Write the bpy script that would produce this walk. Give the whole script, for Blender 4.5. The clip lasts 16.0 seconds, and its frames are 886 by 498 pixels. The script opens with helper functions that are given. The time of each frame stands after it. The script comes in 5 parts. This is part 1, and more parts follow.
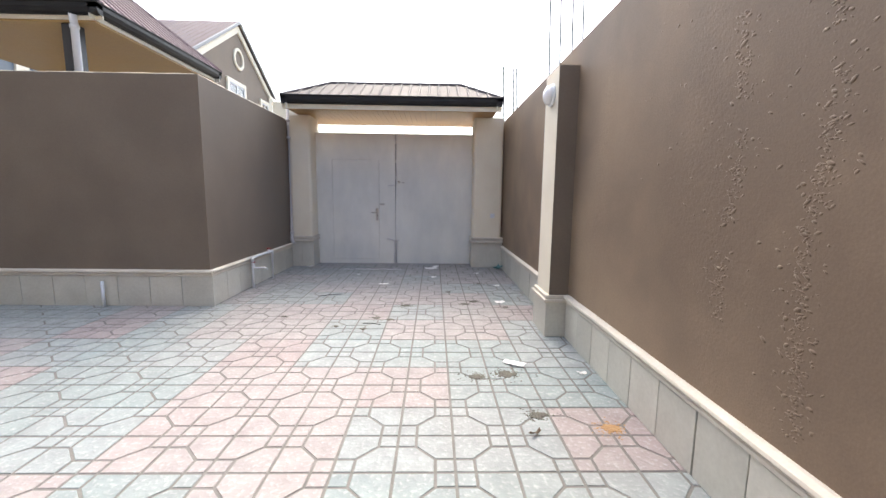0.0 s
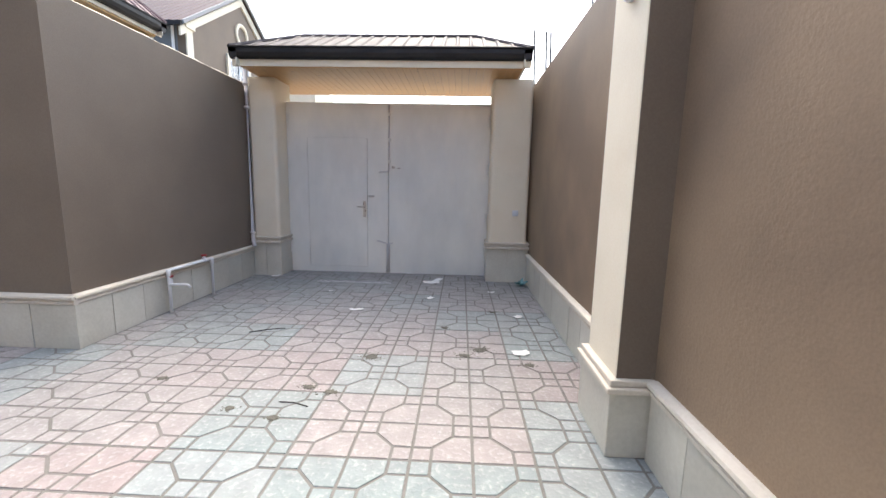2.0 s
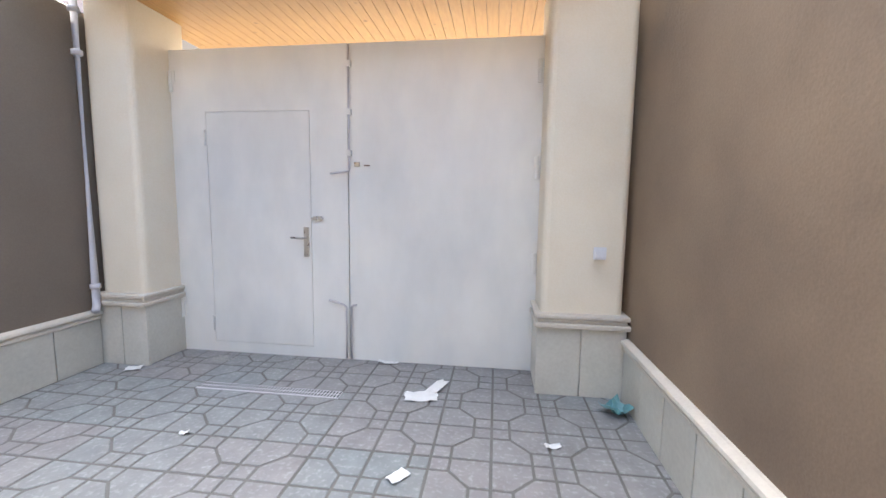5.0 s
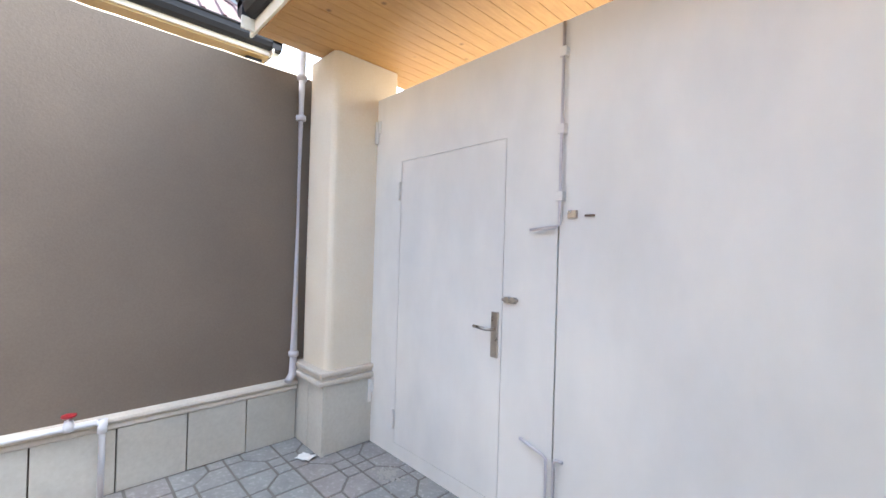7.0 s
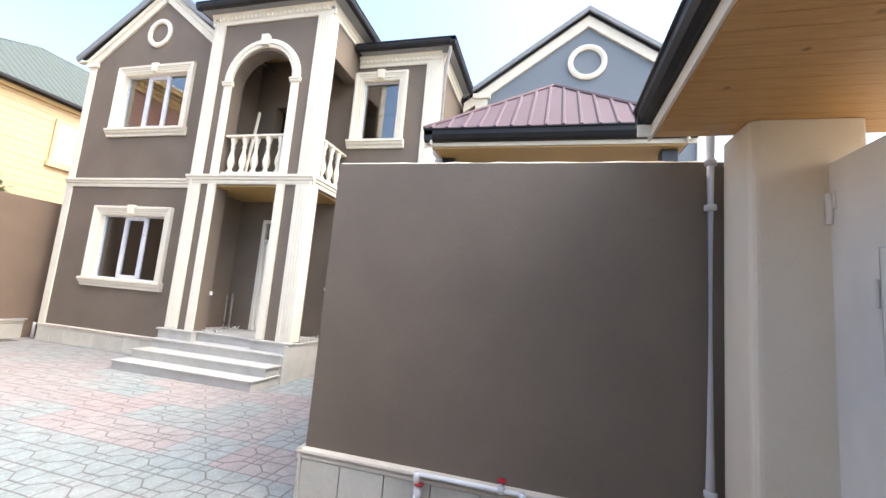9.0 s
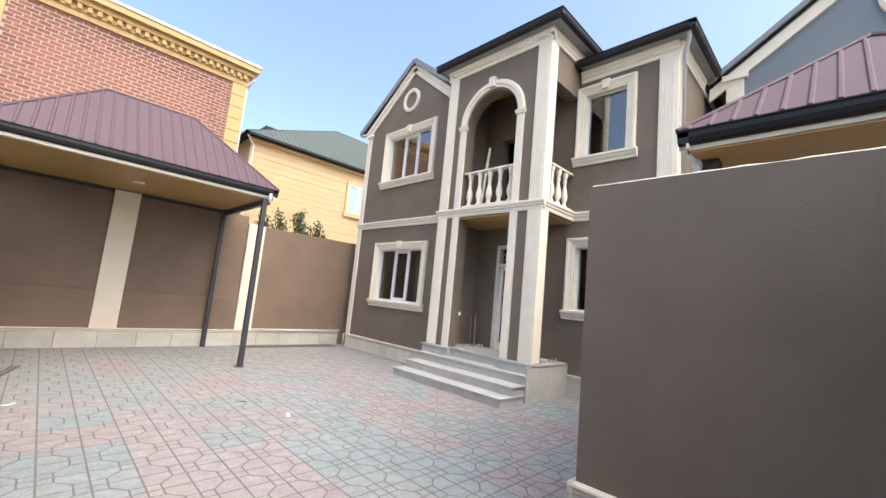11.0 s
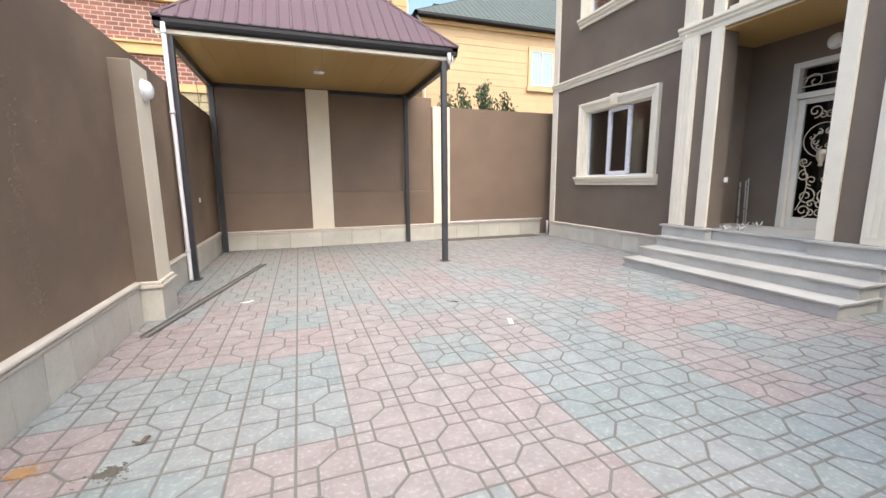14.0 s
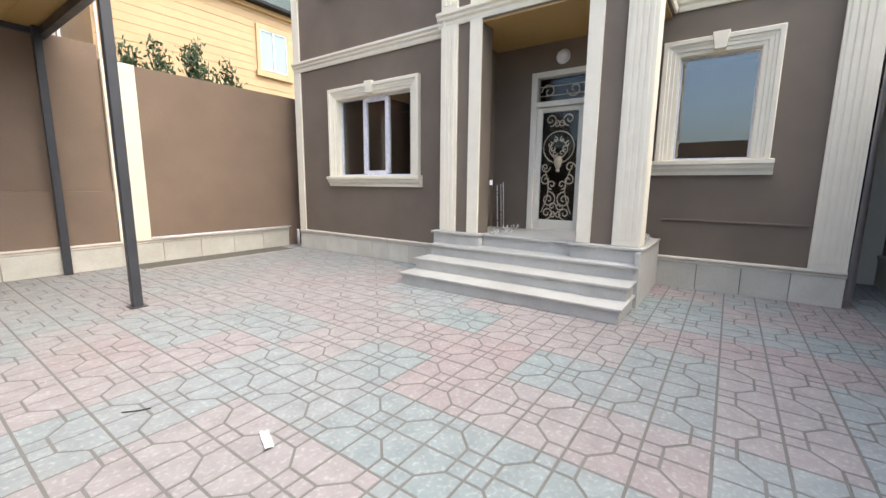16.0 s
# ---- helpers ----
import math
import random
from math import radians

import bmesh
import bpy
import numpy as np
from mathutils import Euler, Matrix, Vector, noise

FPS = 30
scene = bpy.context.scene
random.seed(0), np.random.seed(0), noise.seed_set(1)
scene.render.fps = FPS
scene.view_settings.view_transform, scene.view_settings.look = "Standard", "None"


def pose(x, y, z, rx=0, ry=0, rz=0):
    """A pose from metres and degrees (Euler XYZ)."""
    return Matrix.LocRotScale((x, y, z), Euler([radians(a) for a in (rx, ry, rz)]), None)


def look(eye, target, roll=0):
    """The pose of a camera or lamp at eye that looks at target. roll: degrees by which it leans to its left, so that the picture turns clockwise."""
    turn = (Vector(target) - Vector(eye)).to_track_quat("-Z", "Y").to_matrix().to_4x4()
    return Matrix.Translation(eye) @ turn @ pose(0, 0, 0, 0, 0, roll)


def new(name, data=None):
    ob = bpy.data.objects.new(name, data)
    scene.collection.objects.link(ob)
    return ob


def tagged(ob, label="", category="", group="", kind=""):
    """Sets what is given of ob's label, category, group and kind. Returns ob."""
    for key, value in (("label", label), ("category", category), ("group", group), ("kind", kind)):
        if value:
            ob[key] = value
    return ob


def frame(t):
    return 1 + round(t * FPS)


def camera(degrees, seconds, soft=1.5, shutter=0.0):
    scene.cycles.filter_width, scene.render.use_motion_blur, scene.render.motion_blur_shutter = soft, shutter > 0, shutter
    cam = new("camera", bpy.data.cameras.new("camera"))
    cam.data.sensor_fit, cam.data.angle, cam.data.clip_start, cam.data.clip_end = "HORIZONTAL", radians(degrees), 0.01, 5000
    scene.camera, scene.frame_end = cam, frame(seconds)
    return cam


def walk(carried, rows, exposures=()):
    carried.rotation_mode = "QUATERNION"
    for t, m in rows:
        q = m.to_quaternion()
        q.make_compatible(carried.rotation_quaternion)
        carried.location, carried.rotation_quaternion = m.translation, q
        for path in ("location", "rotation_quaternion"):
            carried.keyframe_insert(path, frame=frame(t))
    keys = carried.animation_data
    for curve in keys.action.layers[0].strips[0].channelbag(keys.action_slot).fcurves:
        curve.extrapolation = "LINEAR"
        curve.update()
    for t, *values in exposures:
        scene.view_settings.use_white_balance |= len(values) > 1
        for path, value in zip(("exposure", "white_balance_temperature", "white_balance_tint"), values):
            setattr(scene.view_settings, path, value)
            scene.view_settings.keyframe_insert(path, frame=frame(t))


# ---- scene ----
cam = camera(95.4, 16.0)
METRES, EYE, TILT, LEAN, TURN = 12.0, 1.5, 0.0, 0.0, -2.3
PATH = [
    (0, (0.109, 0.084, 1.519), (0.156, 2.066, 1.253), 0.7),
    (0.5, (0.226, 0.593, 1.552), (0.254, 2.575, 1.29), 1.0),
    (1, (0.302, 1.147, 1.539), (0.293, 3.129, 1.27), 1.3),
    (1.5, (0.411, 1.648, 1.506), (0.365, 3.628, 1.225), 1.3),
    (2, (0.483, 2.192, 1.477), (0.401, 4.168, 1.174), 1.2),
    (2.5, (0.486, 2.727, 1.433), (0.385, 4.702, 1.135), 1.2),
    (3, (0.508, 3.213, 1.434), (0.362, 5.188, 1.153), 1.1),
    (3.5, (0.482, 3.753, 1.436), (0.308, 5.73, 1.183), 1.0),
    (3.7, (0.496, 3.962, 1.424), (0.318, 5.938, 1.177), 0.9),
    (5.8, (0.587, 6.167, 1.44), (0.093, 8.097, 1.26), 0.7),
    (6, (0.553, 6.286, 1.479), (-0.052, 8.184, 1.311), 0.7),
    (6.5, (0.509, 6.719, 1.554), (-0.526, 8.428, 1.461), 1.2),
    (7, (0.38, 7.043, 1.573), (-1.063, 8.427, 1.583), 1.7),
    (7.5, (0.269, 7.22, 1.627), (-1.5, 8.147, 1.728), 2.1),
    (8, (0.269, 7.324, 1.68), (-1.691, 7.68, 1.857), 3.1),
    (8.5, (0.324, 7.393, 1.774), (-1.656, 7.2, 1.984), 4.2),
    (9, (0.363, 7.373, 1.806), (-1.553, 6.859, 2.06), 4.9),
    (9.2, (0.37, 7.368, 1.822), (-1.515, 6.754, 2.086), 5.1),
    (11.3, (0.495, 6.98, 1.863), (-0.756, 5.435, 2.074), 5.2),
    (11.5, (0.431, 6.916, 1.852), (-0.72, 5.29, 2.031), 5.0),
    (12, (0.26, 6.72, 1.816), (-0.663, 4.947, 1.896), 4.5),
    (12.5, (0.111, 6.436, 1.719), (-0.581, 4.561, 1.662), 3.5),
    (13, (0.0, 6.009, 1.612), (-0.514, 4.086, 1.42), 1.9),
    (13.5, (-0.109, 5.626, 1.561), (-0.598, 3.708, 1.28), 0.5),
    (14, (-0.21, 5.149, 1.527), (-0.866, 3.287, 1.204), -0.5),
    (14.5, (-0.298, 4.656, 1.504), (-1.231, 2.919, 1.171), -0.5),
    (15, (-0.572, 4.244, 1.511), (-1.742, 2.656, 1.178), -0.3),
    (15.5, (-0.777, 3.81, 1.49), (-2.168, 2.411, 1.162), 0.1),
    (16, (-1.156, 3.44, 1.484), (-2.77, 2.301, 1.173), 0.6),
]
EXPOSURES = [(0, 1.9, 6400, 7), (3.5, 2.35, 6400, 6), (6, 3.15, 6450, 5), (7, 3.15, 6450, 5), (8, 2.75, 6350, 6), (9, 2.15, 6350, 8), (11.5, 1.5, 6350, 8), (13, 1.55, 6300, 8), (16, 1.6, 6300, 6)]
walk(cam, [(t, look(eye, target, roll)) for t, eye, target, roll in PATH], EXPOSURES)

# ---- world, sun, exposure ----
world = bpy.data.worlds.new("world")
scene.world = world
world.use_nodes = True
wn = world.node_tree.nodes
sky = wn.new("ShaderNodeTexSky")
sky.sky_type, sky.sun_disc = "NISHITA", False
sky.sun_elevation, sky.sun_rotation = radians(53), radians(0)
sky.air_density, sky.dust_density, sky.ozone_density = 1.0, 5.0, 1.0
world.node_tree.links.new(sky.outputs[0], wn["Background"].inputs[0])
wn["Background"].inputs[1].default_value = 0.15
sun = new("sun", bpy.data.lights.new("sun", "SUN"))
sun.data.energy, sun.data.angle, sun.data.color = 0.55, radians(80), (1.0, 0.93, 0.86)
sun.matrix_world = look((-14, 14, 14), (-14 - 0.02, 14 - 0.12, 14 - 0.98))


# ---- materials ----
def material(name, base, other=None, amount=0.5, scale=3.0, grain=60.0, bump=0.2, depth=0.01, rough=0.7, metal=0.0, streak=(1, 1, 1), spec=0.5):
    """Paint, stone, metal: two colours mixed by broad noise, with fine grain in tint, gloss and relief."""
    m = bpy.data.materials.new(name)
    m.use_nodes = True
    n, l = m.node_tree.nodes, m.node_tree.links
    bsdf = n["Principled BSDF"]
    geo, mp = n.new("ShaderNodeNewGeometry"), n.new("ShaderNodeMapping")
    l.new(geo.outputs["Position"], mp.inputs["Vector"])
    mp.inputs["Scale"].default_value = streak
    big, fine = n.new("ShaderNodeTexNoise"), n.new("ShaderNodeTexNoise")
    big.inputs["Scale"].default_value, big.inputs["Detail"].default_value = scale, 6
    fine.inputs["Scale"].default_value, fine.inputs["Detail"].default_value = grain, 4
    l.new(mp.outputs[0], big.inputs["Vector"])
    l.new(mp.outputs[0], fine.inputs["Vector"])
    ramp = n.new("ShaderNodeValToRGB")
    ramp.color_ramp.elements[0].position, ramp.color_ramp.elements[1].position = 0.36, 0.66
    other = other or tuple(c * 0.8 for c in base)
    mixed = tuple(a + (b - a) * amount for a, b in zip(base, other))
    ramp.color_ramp.elements[0].color, ramp.color_ramp.elements[1].color = (*mixed, 1), (*base, 1)
    l.new(big.outputs["Fac"], ramp.inputs["Fac"])
    mix = n.new("ShaderNodeMix")
    mix.data_type, mix.blend_type = "RGBA", "OVERLAY"
    mix.inputs["Factor"].default_value = 0.14
    l.new(ramp.outputs["Color"], mix.inputs["A"])
    l.new(fine.outputs["Fac"], mix.inputs["B"])
    l.new(mix.outputs["Result"], bsdf.inputs["Base Color"])
    rr = n.new("ShaderNodeMapRange")
    rr.inputs["To Min"].default_value, rr.inputs["To Max"].default_value = max(0.05, rough - 0.12), min(1, rough + 0.12)
    l.new(big.outputs["Fac"], rr.inputs["Value"])
    l.new(rr.outputs[0], bsdf.inputs["Roughness"])
    bsdf.inputs["Metallic"].default_value = metal
    bsdf.inputs["Specular IOR Level"].default_value = spec
    bp = n.new("ShaderNodeBump")
    bp.inputs["Strength"].default_value, bp.inputs["Distance"].default_value = bump, depth
    l.new(fine.outputs["Fac"], bp.inputs["Height"])
    l.new(bp.outputs[0], bsdf.inputs["Normal"])
    return m


def stucco_material(name, base, dark, lumps=0.5, amount=0.45, scale=0.9):
    """Trowelled wall paint: soft clouds, faint drips and raised blobs of render in patches."""
    m = material(name, base, dark, amount, scale, 90, 0.25, 0.004, 0.66, spec=0.35)
    n, l = m.node_tree.nodes, m.node_tree.links
    geo = n.new("ShaderNodeNewGeometry")
    lump, patch, mul, bp = n.new("ShaderNodeTexNoise"), n.new("ShaderNodeTexNoise"), n.new("ShaderNodeMath"), n.new("ShaderNodeBump")
    st = n.new("ShaderNodeMapping")
    st.inputs["Scale"].default_value = (1, 1, 0.22)
    lump.inputs["Scale"].default_value, lump.inputs["Detail"].default_value = 48, 4
    patch.inputs["Scale"].default_value, patch.inputs["Detail"].default_value = 1.3, 2
    l.new(geo.outputs["Position"], lump.inputs["Vector"])
    l.new(geo.outputs["Position"], st.inputs["Vector"])
    l.new(st.outputs[0], patch.inputs["Vector"])
    cut = n.new("ShaderNodeMapRange")
    cut.inputs["From Min"].default_value, cut.inputs["From Max"].default_value = 0.5, 0.68
    l.new(patch.outputs["Fac"], cut.inputs["Value"])
    mul.operation = "MULTIPLY"
    l.new(lump.outputs["Fac"], mul.inputs[0])
    l.new(cut.outputs[0], mul.inputs[1])
    bp.inputs["Strength"].default_value, bp.inputs["Distance"].default_value = lumps, 0.02
    l.new(mul.outputs[0], bp.inputs["Height"])
    l.new(n["Bump"].outputs[0], bp.inputs["Normal"])
    l.new(bp.outputs[0], n["Principled BSDF"].inputs["Normal"])
    return m


CELL, GRID_X, GRID_Y = 0.343, -0.10, 2.47


def paver_material():
    """Painted concrete pavers: each square slab pink or mint, worn to grey cement in patches."""
    m = material("paver", (0.5, 0.5, 0.5), None, 0.5, 4, 120, 0.35, 0.004, 0.64, spec=0.32)
    n, l = m.node_tree.nodes, m.node_tree.links
    geo = n.new("ShaderNodeNewGeometry")
    add, snap, div = n.new("ShaderNodeVectorMath"), n.new("ShaderNodeVectorMath"), n.new("ShaderNodeVectorMath")
    l.new(geo.outputs["Position"], add.inputs[0])
    add.inputs[1].default_value = (-GRID_X + CELL, -GRID_Y + CELL, 0)
    div.operation = "DIVIDE"
    div.inputs[1].default_value = (CELL * 2, CELL * 2, 100)
    snap.operation = "FLOOR"
    l.new(add.outputs[0], div.inputs[0])
    l.new(div.outputs[0], snap.inputs[0])
    white = n.new("ShaderNodeTexWhiteNoise")
    white.noise_dimensions = "2D"
    l.new(snap.outputs[0], white.inputs["Vector"])
    pick = n.new("ShaderNodeValToRGB")
    pick.color_ramp.interpolation = "CONSTANT"
    e = pick.color_ramp.elements
    e[0].color, e[1].color, e[1].position = (0.298, 0.238, 0.234, 1), (0.308, 0.266, 0.261, 1), 0.26
    for at, c in ((0.50, (0.218, 0.266, 0.269, 1)), (0.74, (0.254, 0.287, 0.290, 1))):
        x = e.new(at)
        x.color = c
    l.new(white.outputs["Value"], pick.inputs["Fac"])
    # per-piece tint
    tint = n.new("ShaderNodeTexNoise")
    tint.inputs["Scale"].default_value = 7
    l.new(geo.outputs["Position"], tint.inputs["Vector"])
    # worn patches, broad and fine
    wear, fleck = n.new("ShaderNodeTexNoise"), n.new("ShaderNodeTexNoise")
    wear.inputs["Scale"].default_value, wear.inputs["Detail"].default_value = 0.55, 5
    fleck.inputs["Scale"].default_value, fleck.inputs["Detail"].default_value = 34, 5
    l.new(geo.outputs["Position"], wear.inputs["Vector"])
    l.new(geo.outputs["Position"], fleck.inputs["Vector"])
    sep, near = n.new("ShaderNodeSeparateXYZ"), n.new("ShaderNodeMapRange")
    l.new(geo.outputs["Position"], sep.inputs[0])
    near.inputs["From Min"].default_value, near.inputs["From Max"].default_value = 4.0, 8.5
    near.inputs["To Max"].default_value = 0.34
    l.new(sep.outputs["Y"], near.inputs["Value"])
    s1 = n.new("ShaderNodeMath")
    l.new(wear.outputs["Fac"], s1.inputs[0])
    l.new(near.outputs[0], s1.inputs[1])
    back = n.new("ShaderNodeMapRange")
    back.inputs["From Min"].default_value, back.inputs["From Max"].default_value = 0.5, -4.0
    back.inputs["To Max"].default_value = 0.30
    l.new(sep.outputs["Y"], back.inputs["Value"])
    s2 = n.new("ShaderNodeMath")
    l.new(s1.outputs[0], s2.inputs[0])
    l.new(back.outputs[0], s2.inputs[1])
    worn = n.new("ShaderNodeMapRange")
    worn.inputs["From Min"].default_value, worn.inputs["From Max"].default_value = 0.32, 0.80
    worn.inputs["To Max"].default_value = 0.88
    l.new(s2.outputs[0], worn.inputs["Value"])
    m1, m2, m3 = (n.new("ShaderNodeMix") for _ in range(3))
    for x in (m1, m2, m3):
        x.data_type = "RGBA"
    l.new(worn.outputs[0], m1.inputs["Factor"])
    l.new(pick.outputs["Color"], m1.inputs["A"])
    m1.inputs["B"].default_value = (0.258, 0.255, 0.249, 1)
    fl = n.new("ShaderNodeMapRange")
    fl.inputs["From Min"].default_value, fl.inputs["From Max"].default_value, fl.inputs["To Max"].default_value = 0.52, 0.72, 0.62
    l.new(fleck.outputs["Fac"], fl.inputs["Value"])
    l.new(fl.outputs[0], m2.inputs["Factor"])
    l.new(m1.outputs["Result"], m2.inputs["A"])
    m2.inputs["B"].default_value = (0.413, 0.413, 0.408, 1)
    m3.blend_type = "OVERLAY"
    m3.inputs["Factor"].default_value = 0.28
    l.new(m2.outputs["Result"], m3.inputs["A"])
    l.new(tint.outputs["Fac"], m3.inputs["B"])
    l.new(m3.outputs["Result"], n["Principled BSDF"].inputs["Base Color"])
    bp = n["Bump"]
    l.new(fleck.outputs["Fac"], bp.inputs["Height"])
    bp.inputs["Strength"].default_value, bp.inputs["Distance"].default_value = 0.85, 0.006
    return m


def wood_material(name, base, dark, streak):
    m = material(name, base, dark, 0.8, 5, 18, 0.1, 0.003, 0.38, streak=streak)
    n, l = m.node_tree.nodes, m.node_tree.links
    geo, spot, cut, mix = n.new("ShaderNodeNewGeometry"), n.new("ShaderNodeTexVoronoi"), n.new("ShaderNodeMapRange"), n.new("ShaderNodeMix")
    mp = n.new("ShaderNodeMapping")
    mp.inputs["Scale"].default_value = tuple(1.0 if s < 1 else 1.5 for s in streak)
    l.new(geo.outputs["Position"], mp.inputs[0])
    l.new(mp.outputs[0], spot.inputs["Vector"])
    spot.inputs["Scale"].default_value = 3.2
    cut.inputs["From Min"].default_value, cut.inputs["From Max"].default_value = 0.035, 0.115
    cut.inputs["To Min"].default_value, cut.inputs["To Max"].default_value = 0.75, 0.0
    l.new(spot.outputs["Distance"], cut.inputs["Value"])
    mix.data_type = "RGBA"
    l.new(cut.outputs[0], mix.inputs["Factor"])
    l.new(n["Mix"].outputs["Result"], mix.inputs["A"])
    mix.inputs["B"].default_value = (0.12, 0.05, 0.015, 1)
    l.new(mix.outputs["Result"], n["Principled BSDF"].inputs["Base Color"])
    return m


def brick_material():
    m = material("brick", (0.265, 0.104, 0.070), (0.185, 0.073, 0.052), 0.8, 8, 70, 0.3, 0.004, 0.75)
    n, l = m.node_tree.nodes, m.node_tree.links
    geo, hue = n.new("ShaderNodeNewGeometry"), n.new("ShaderNodeHueSaturation")
    rng = n.new("ShaderNodeMapRange")
    rng.inputs["To Min"].default_value, rng.inputs["To Max"].default_value = 0.7, 1.25
    l.new(geo.outputs["Random Per Island"], rng.inputs["Value"])
    l.new(rng.outputs[0], hue.inputs["Value"])
    l.new(n["Mix"].outputs["Result"], hue.inputs["Color"])
    l.new(hue.outputs[0], n["Principled BSDF"].inputs["Base Color"])
    return m


def glass_material(name, ior):
    m = bpy.data.materials.new(name)
    m.use_nodes = True
    b = m.node_tree.nodes["Principled BSDF"]
    b.inputs["Base Color"].default_value = (0.75, 0.78, 0.78, 1)
    b.inputs["Transmission Weight"].default_value = 1.0
    b.inputs["Roughness"].default_value, b.inputs["IOR"].default_value = 0.0, ior
    return m


def lamp_material():
    m = material("lamp_cover", (0.82, 0.82, 0.84), (0.75, 0.75, 0.78), 0.4, 12, 60, 0.05, 0.001, 0.25)
    return m


STUCCO = stucco_material("taupe_stucco", (0.184, 0.149, 0.116), (0.140, 0.112, 0.088), 0.10, 0.6, 1.3)
# Same taupe paint, tan mottling; lightened and warmed for the light on this wall.
ROUGHCAST = stucco_material("light_warmed_roughcast", (0.275, 0.199, 0.134), (0.172, 0.124, 0.087), 0.22, 1.0, 0.9)
WARMSTUCCO = stucco_material("warm_taupe_stucco", (0.215, 0.155, 0.112), (0.172, 0.124, 0.090), 0.15, 0.7, 1.1)
CREAM = material("cream_plaster", (0.79, 0.72, 0.585), (0.69, 0.61, 0.475), 0.5, 2.0, 70, 0.35, 0.004, 0.7)
TRIM = material("cream_trim", (0.79, 0.74, 0.615), (0.71, 0.655, 0.535), 0.5, 4.0, 80, 0.2, 0.002, 0.65)
LEDGE = material("stone_ledge", (0.62, 0.57, 0.49), (0.50, 0.45, 0.38), 0.6, 5.0, 60, 0.2, 0.003, 0.6)
PLINTH = material("limestone_slab", (0.58, 0.56, 0.49), (0.46, 0.44, 0.38), 0.7, 2.4, 40, 0.15, 0.002, 0.5)
mix, tone, rnd = PLINTH.node_tree.nodes["Mix"], PLINTH.node_tree.nodes.new("ShaderNodeHueSaturation"), PLINTH.node_tree.nodes.new("ShaderNodeObjectInfo")
shift = PLINTH.node_tree.nodes.new("ShaderNodeMapRange")
shift.inputs["To Min"].default_value, shift.inputs["To Max"].default_value = 0.90, 1.07
PLINTH.node_tree.links.new(rnd.outputs["Random"], shift.inputs["Value"])
PLINTH.node_tree.links.new(shift.outputs[0], tone.inputs["Value"])
PLINTH.node_tree.links.new(mix.outputs["Result"], tone.inputs["Color"])
PLINTH.node_tree.links.new(tone.outputs[0], PLINTH.node_tree.nodes["Principled BSDF"].inputs["Base Color"])
MARBLE = material("step_marble", (0.50, 0.495, 0.465), (0.37, 0.365, 0.34), 0.6, 3.0, 50, 0.1, 0.002, 0.4)
GATE = material("gate_enamel", (0.80, 0.785, 0.73), (0.66, 0.66, 0.635), 1.0, 1.5, 8, 0.03, 0.001, 0.36, streak=(1, 1, 0.5))
PAVER = paver_material()
MORTAR = material("cement_joint", (0.180, 0.170, 0.158), (0.13, 0.122, 0.112), 0.7, 4, 90, 0.4, 0.006, 0.9)
CONCRETE = material("concrete", (0.36, 0.35, 0.33), (0.26, 0.25, 0.23), 0.7, 2, 60, 0.4, 0.006, 0.85)
PLUM = material("plum_sheet_metal", (0.122, 0.082, 0.093), (0.10, 0.067, 0.077), 0.5, 2, 40, 0.04, 0.001, 0.62, spec=0.2)
GREYROOF = material("grey_sheet_metal", (0.07, 0.06, 0.063), (0.055, 0.048, 0.05), 0.5, 2, 40, 0.04, 0.001, 0.62, spec=0.2)
BARGE = material("pale_grey_sheet_metal", (0.24, 0.25, 0.26), (0.19, 0.20, 0.21), 0.5, 2, 40, 0.04, 0.001, 0.5)
GREENROOF = material("green_sheet_metal", (0.078, 0.095, 0.074), (0.062, 0.078, 0.062), 0.5, 2, 40, 0.04, 0.001, 0.5)
REDROOF = material("red_brown_sheet_metal", (0.125, 0.09, 0.092), (0.10, 0.075, 0.078), 0.5, 2, 40, 0.04, 0.001, 0.62, spec=0.2)
GUTTER = material("black_gutter", (0.014, 0.014, 0.016), (0.024, 0.024, 0.026), 0.5, 5, 60, 0.05, 0.001, 0.48, spec=0.3)
POST = material("dark_steel_post", (0.035, 0.037, 0.043), (0.055, 0.056, 0.062), 0.5, 4, 60, 0.1, 0.001, 0.45)
WHITE = material("white_plastic", (0.76, 0.77, 0.79), (0.66, 0.67, 0.70), 0.5, 6, 80, 0.05, 0.001, 0.35)
PIPE = material("grey_white_pipe", (0.60, 0.58, 0.60), (0.50, 0.48, 0.50), 0.5, 5, 80, 0.05, 0.001, 0.4)
RED = material("red_valve", (0.35, 0.02, 0.03), (0.28, 0.02, 0.02), 0.5, 20, 90, 0.05, 0.001, 0.4)
STEEL = material("brushed_steel", (0.50, 0.47, 0.43), (0.38, 0.35, 0.32), 0.5, 20, 120, 0.05, 0.001, 0.3, metal=1.0)
IRON = material("rusty_rod", (0.16, 0.10, 0.07), (0.10, 0.07, 0.055), 0.6, 20, 120, 0.3, 0.001, 0.7)
PINE = wood_material("varnished_pine", (0.53, 0.30, 0.105), (0.45, 0.235, 0.07), (9, 1, 9))
SOFFIT = material("tan_soffit_panel", (0.42, 0.275, 0.10), (0.36, 0.23, 0.08), 0.5, 1.5, 30, 0.05, 0.002, 0.45)
BRICK = brick_material()
BRICKJOINT = material("lime_joint", (0.52, 0.43, 0.36), (0.43, 0.35, 0.29), 0.5, 5, 80, 0.3, 0.004, 0.85)
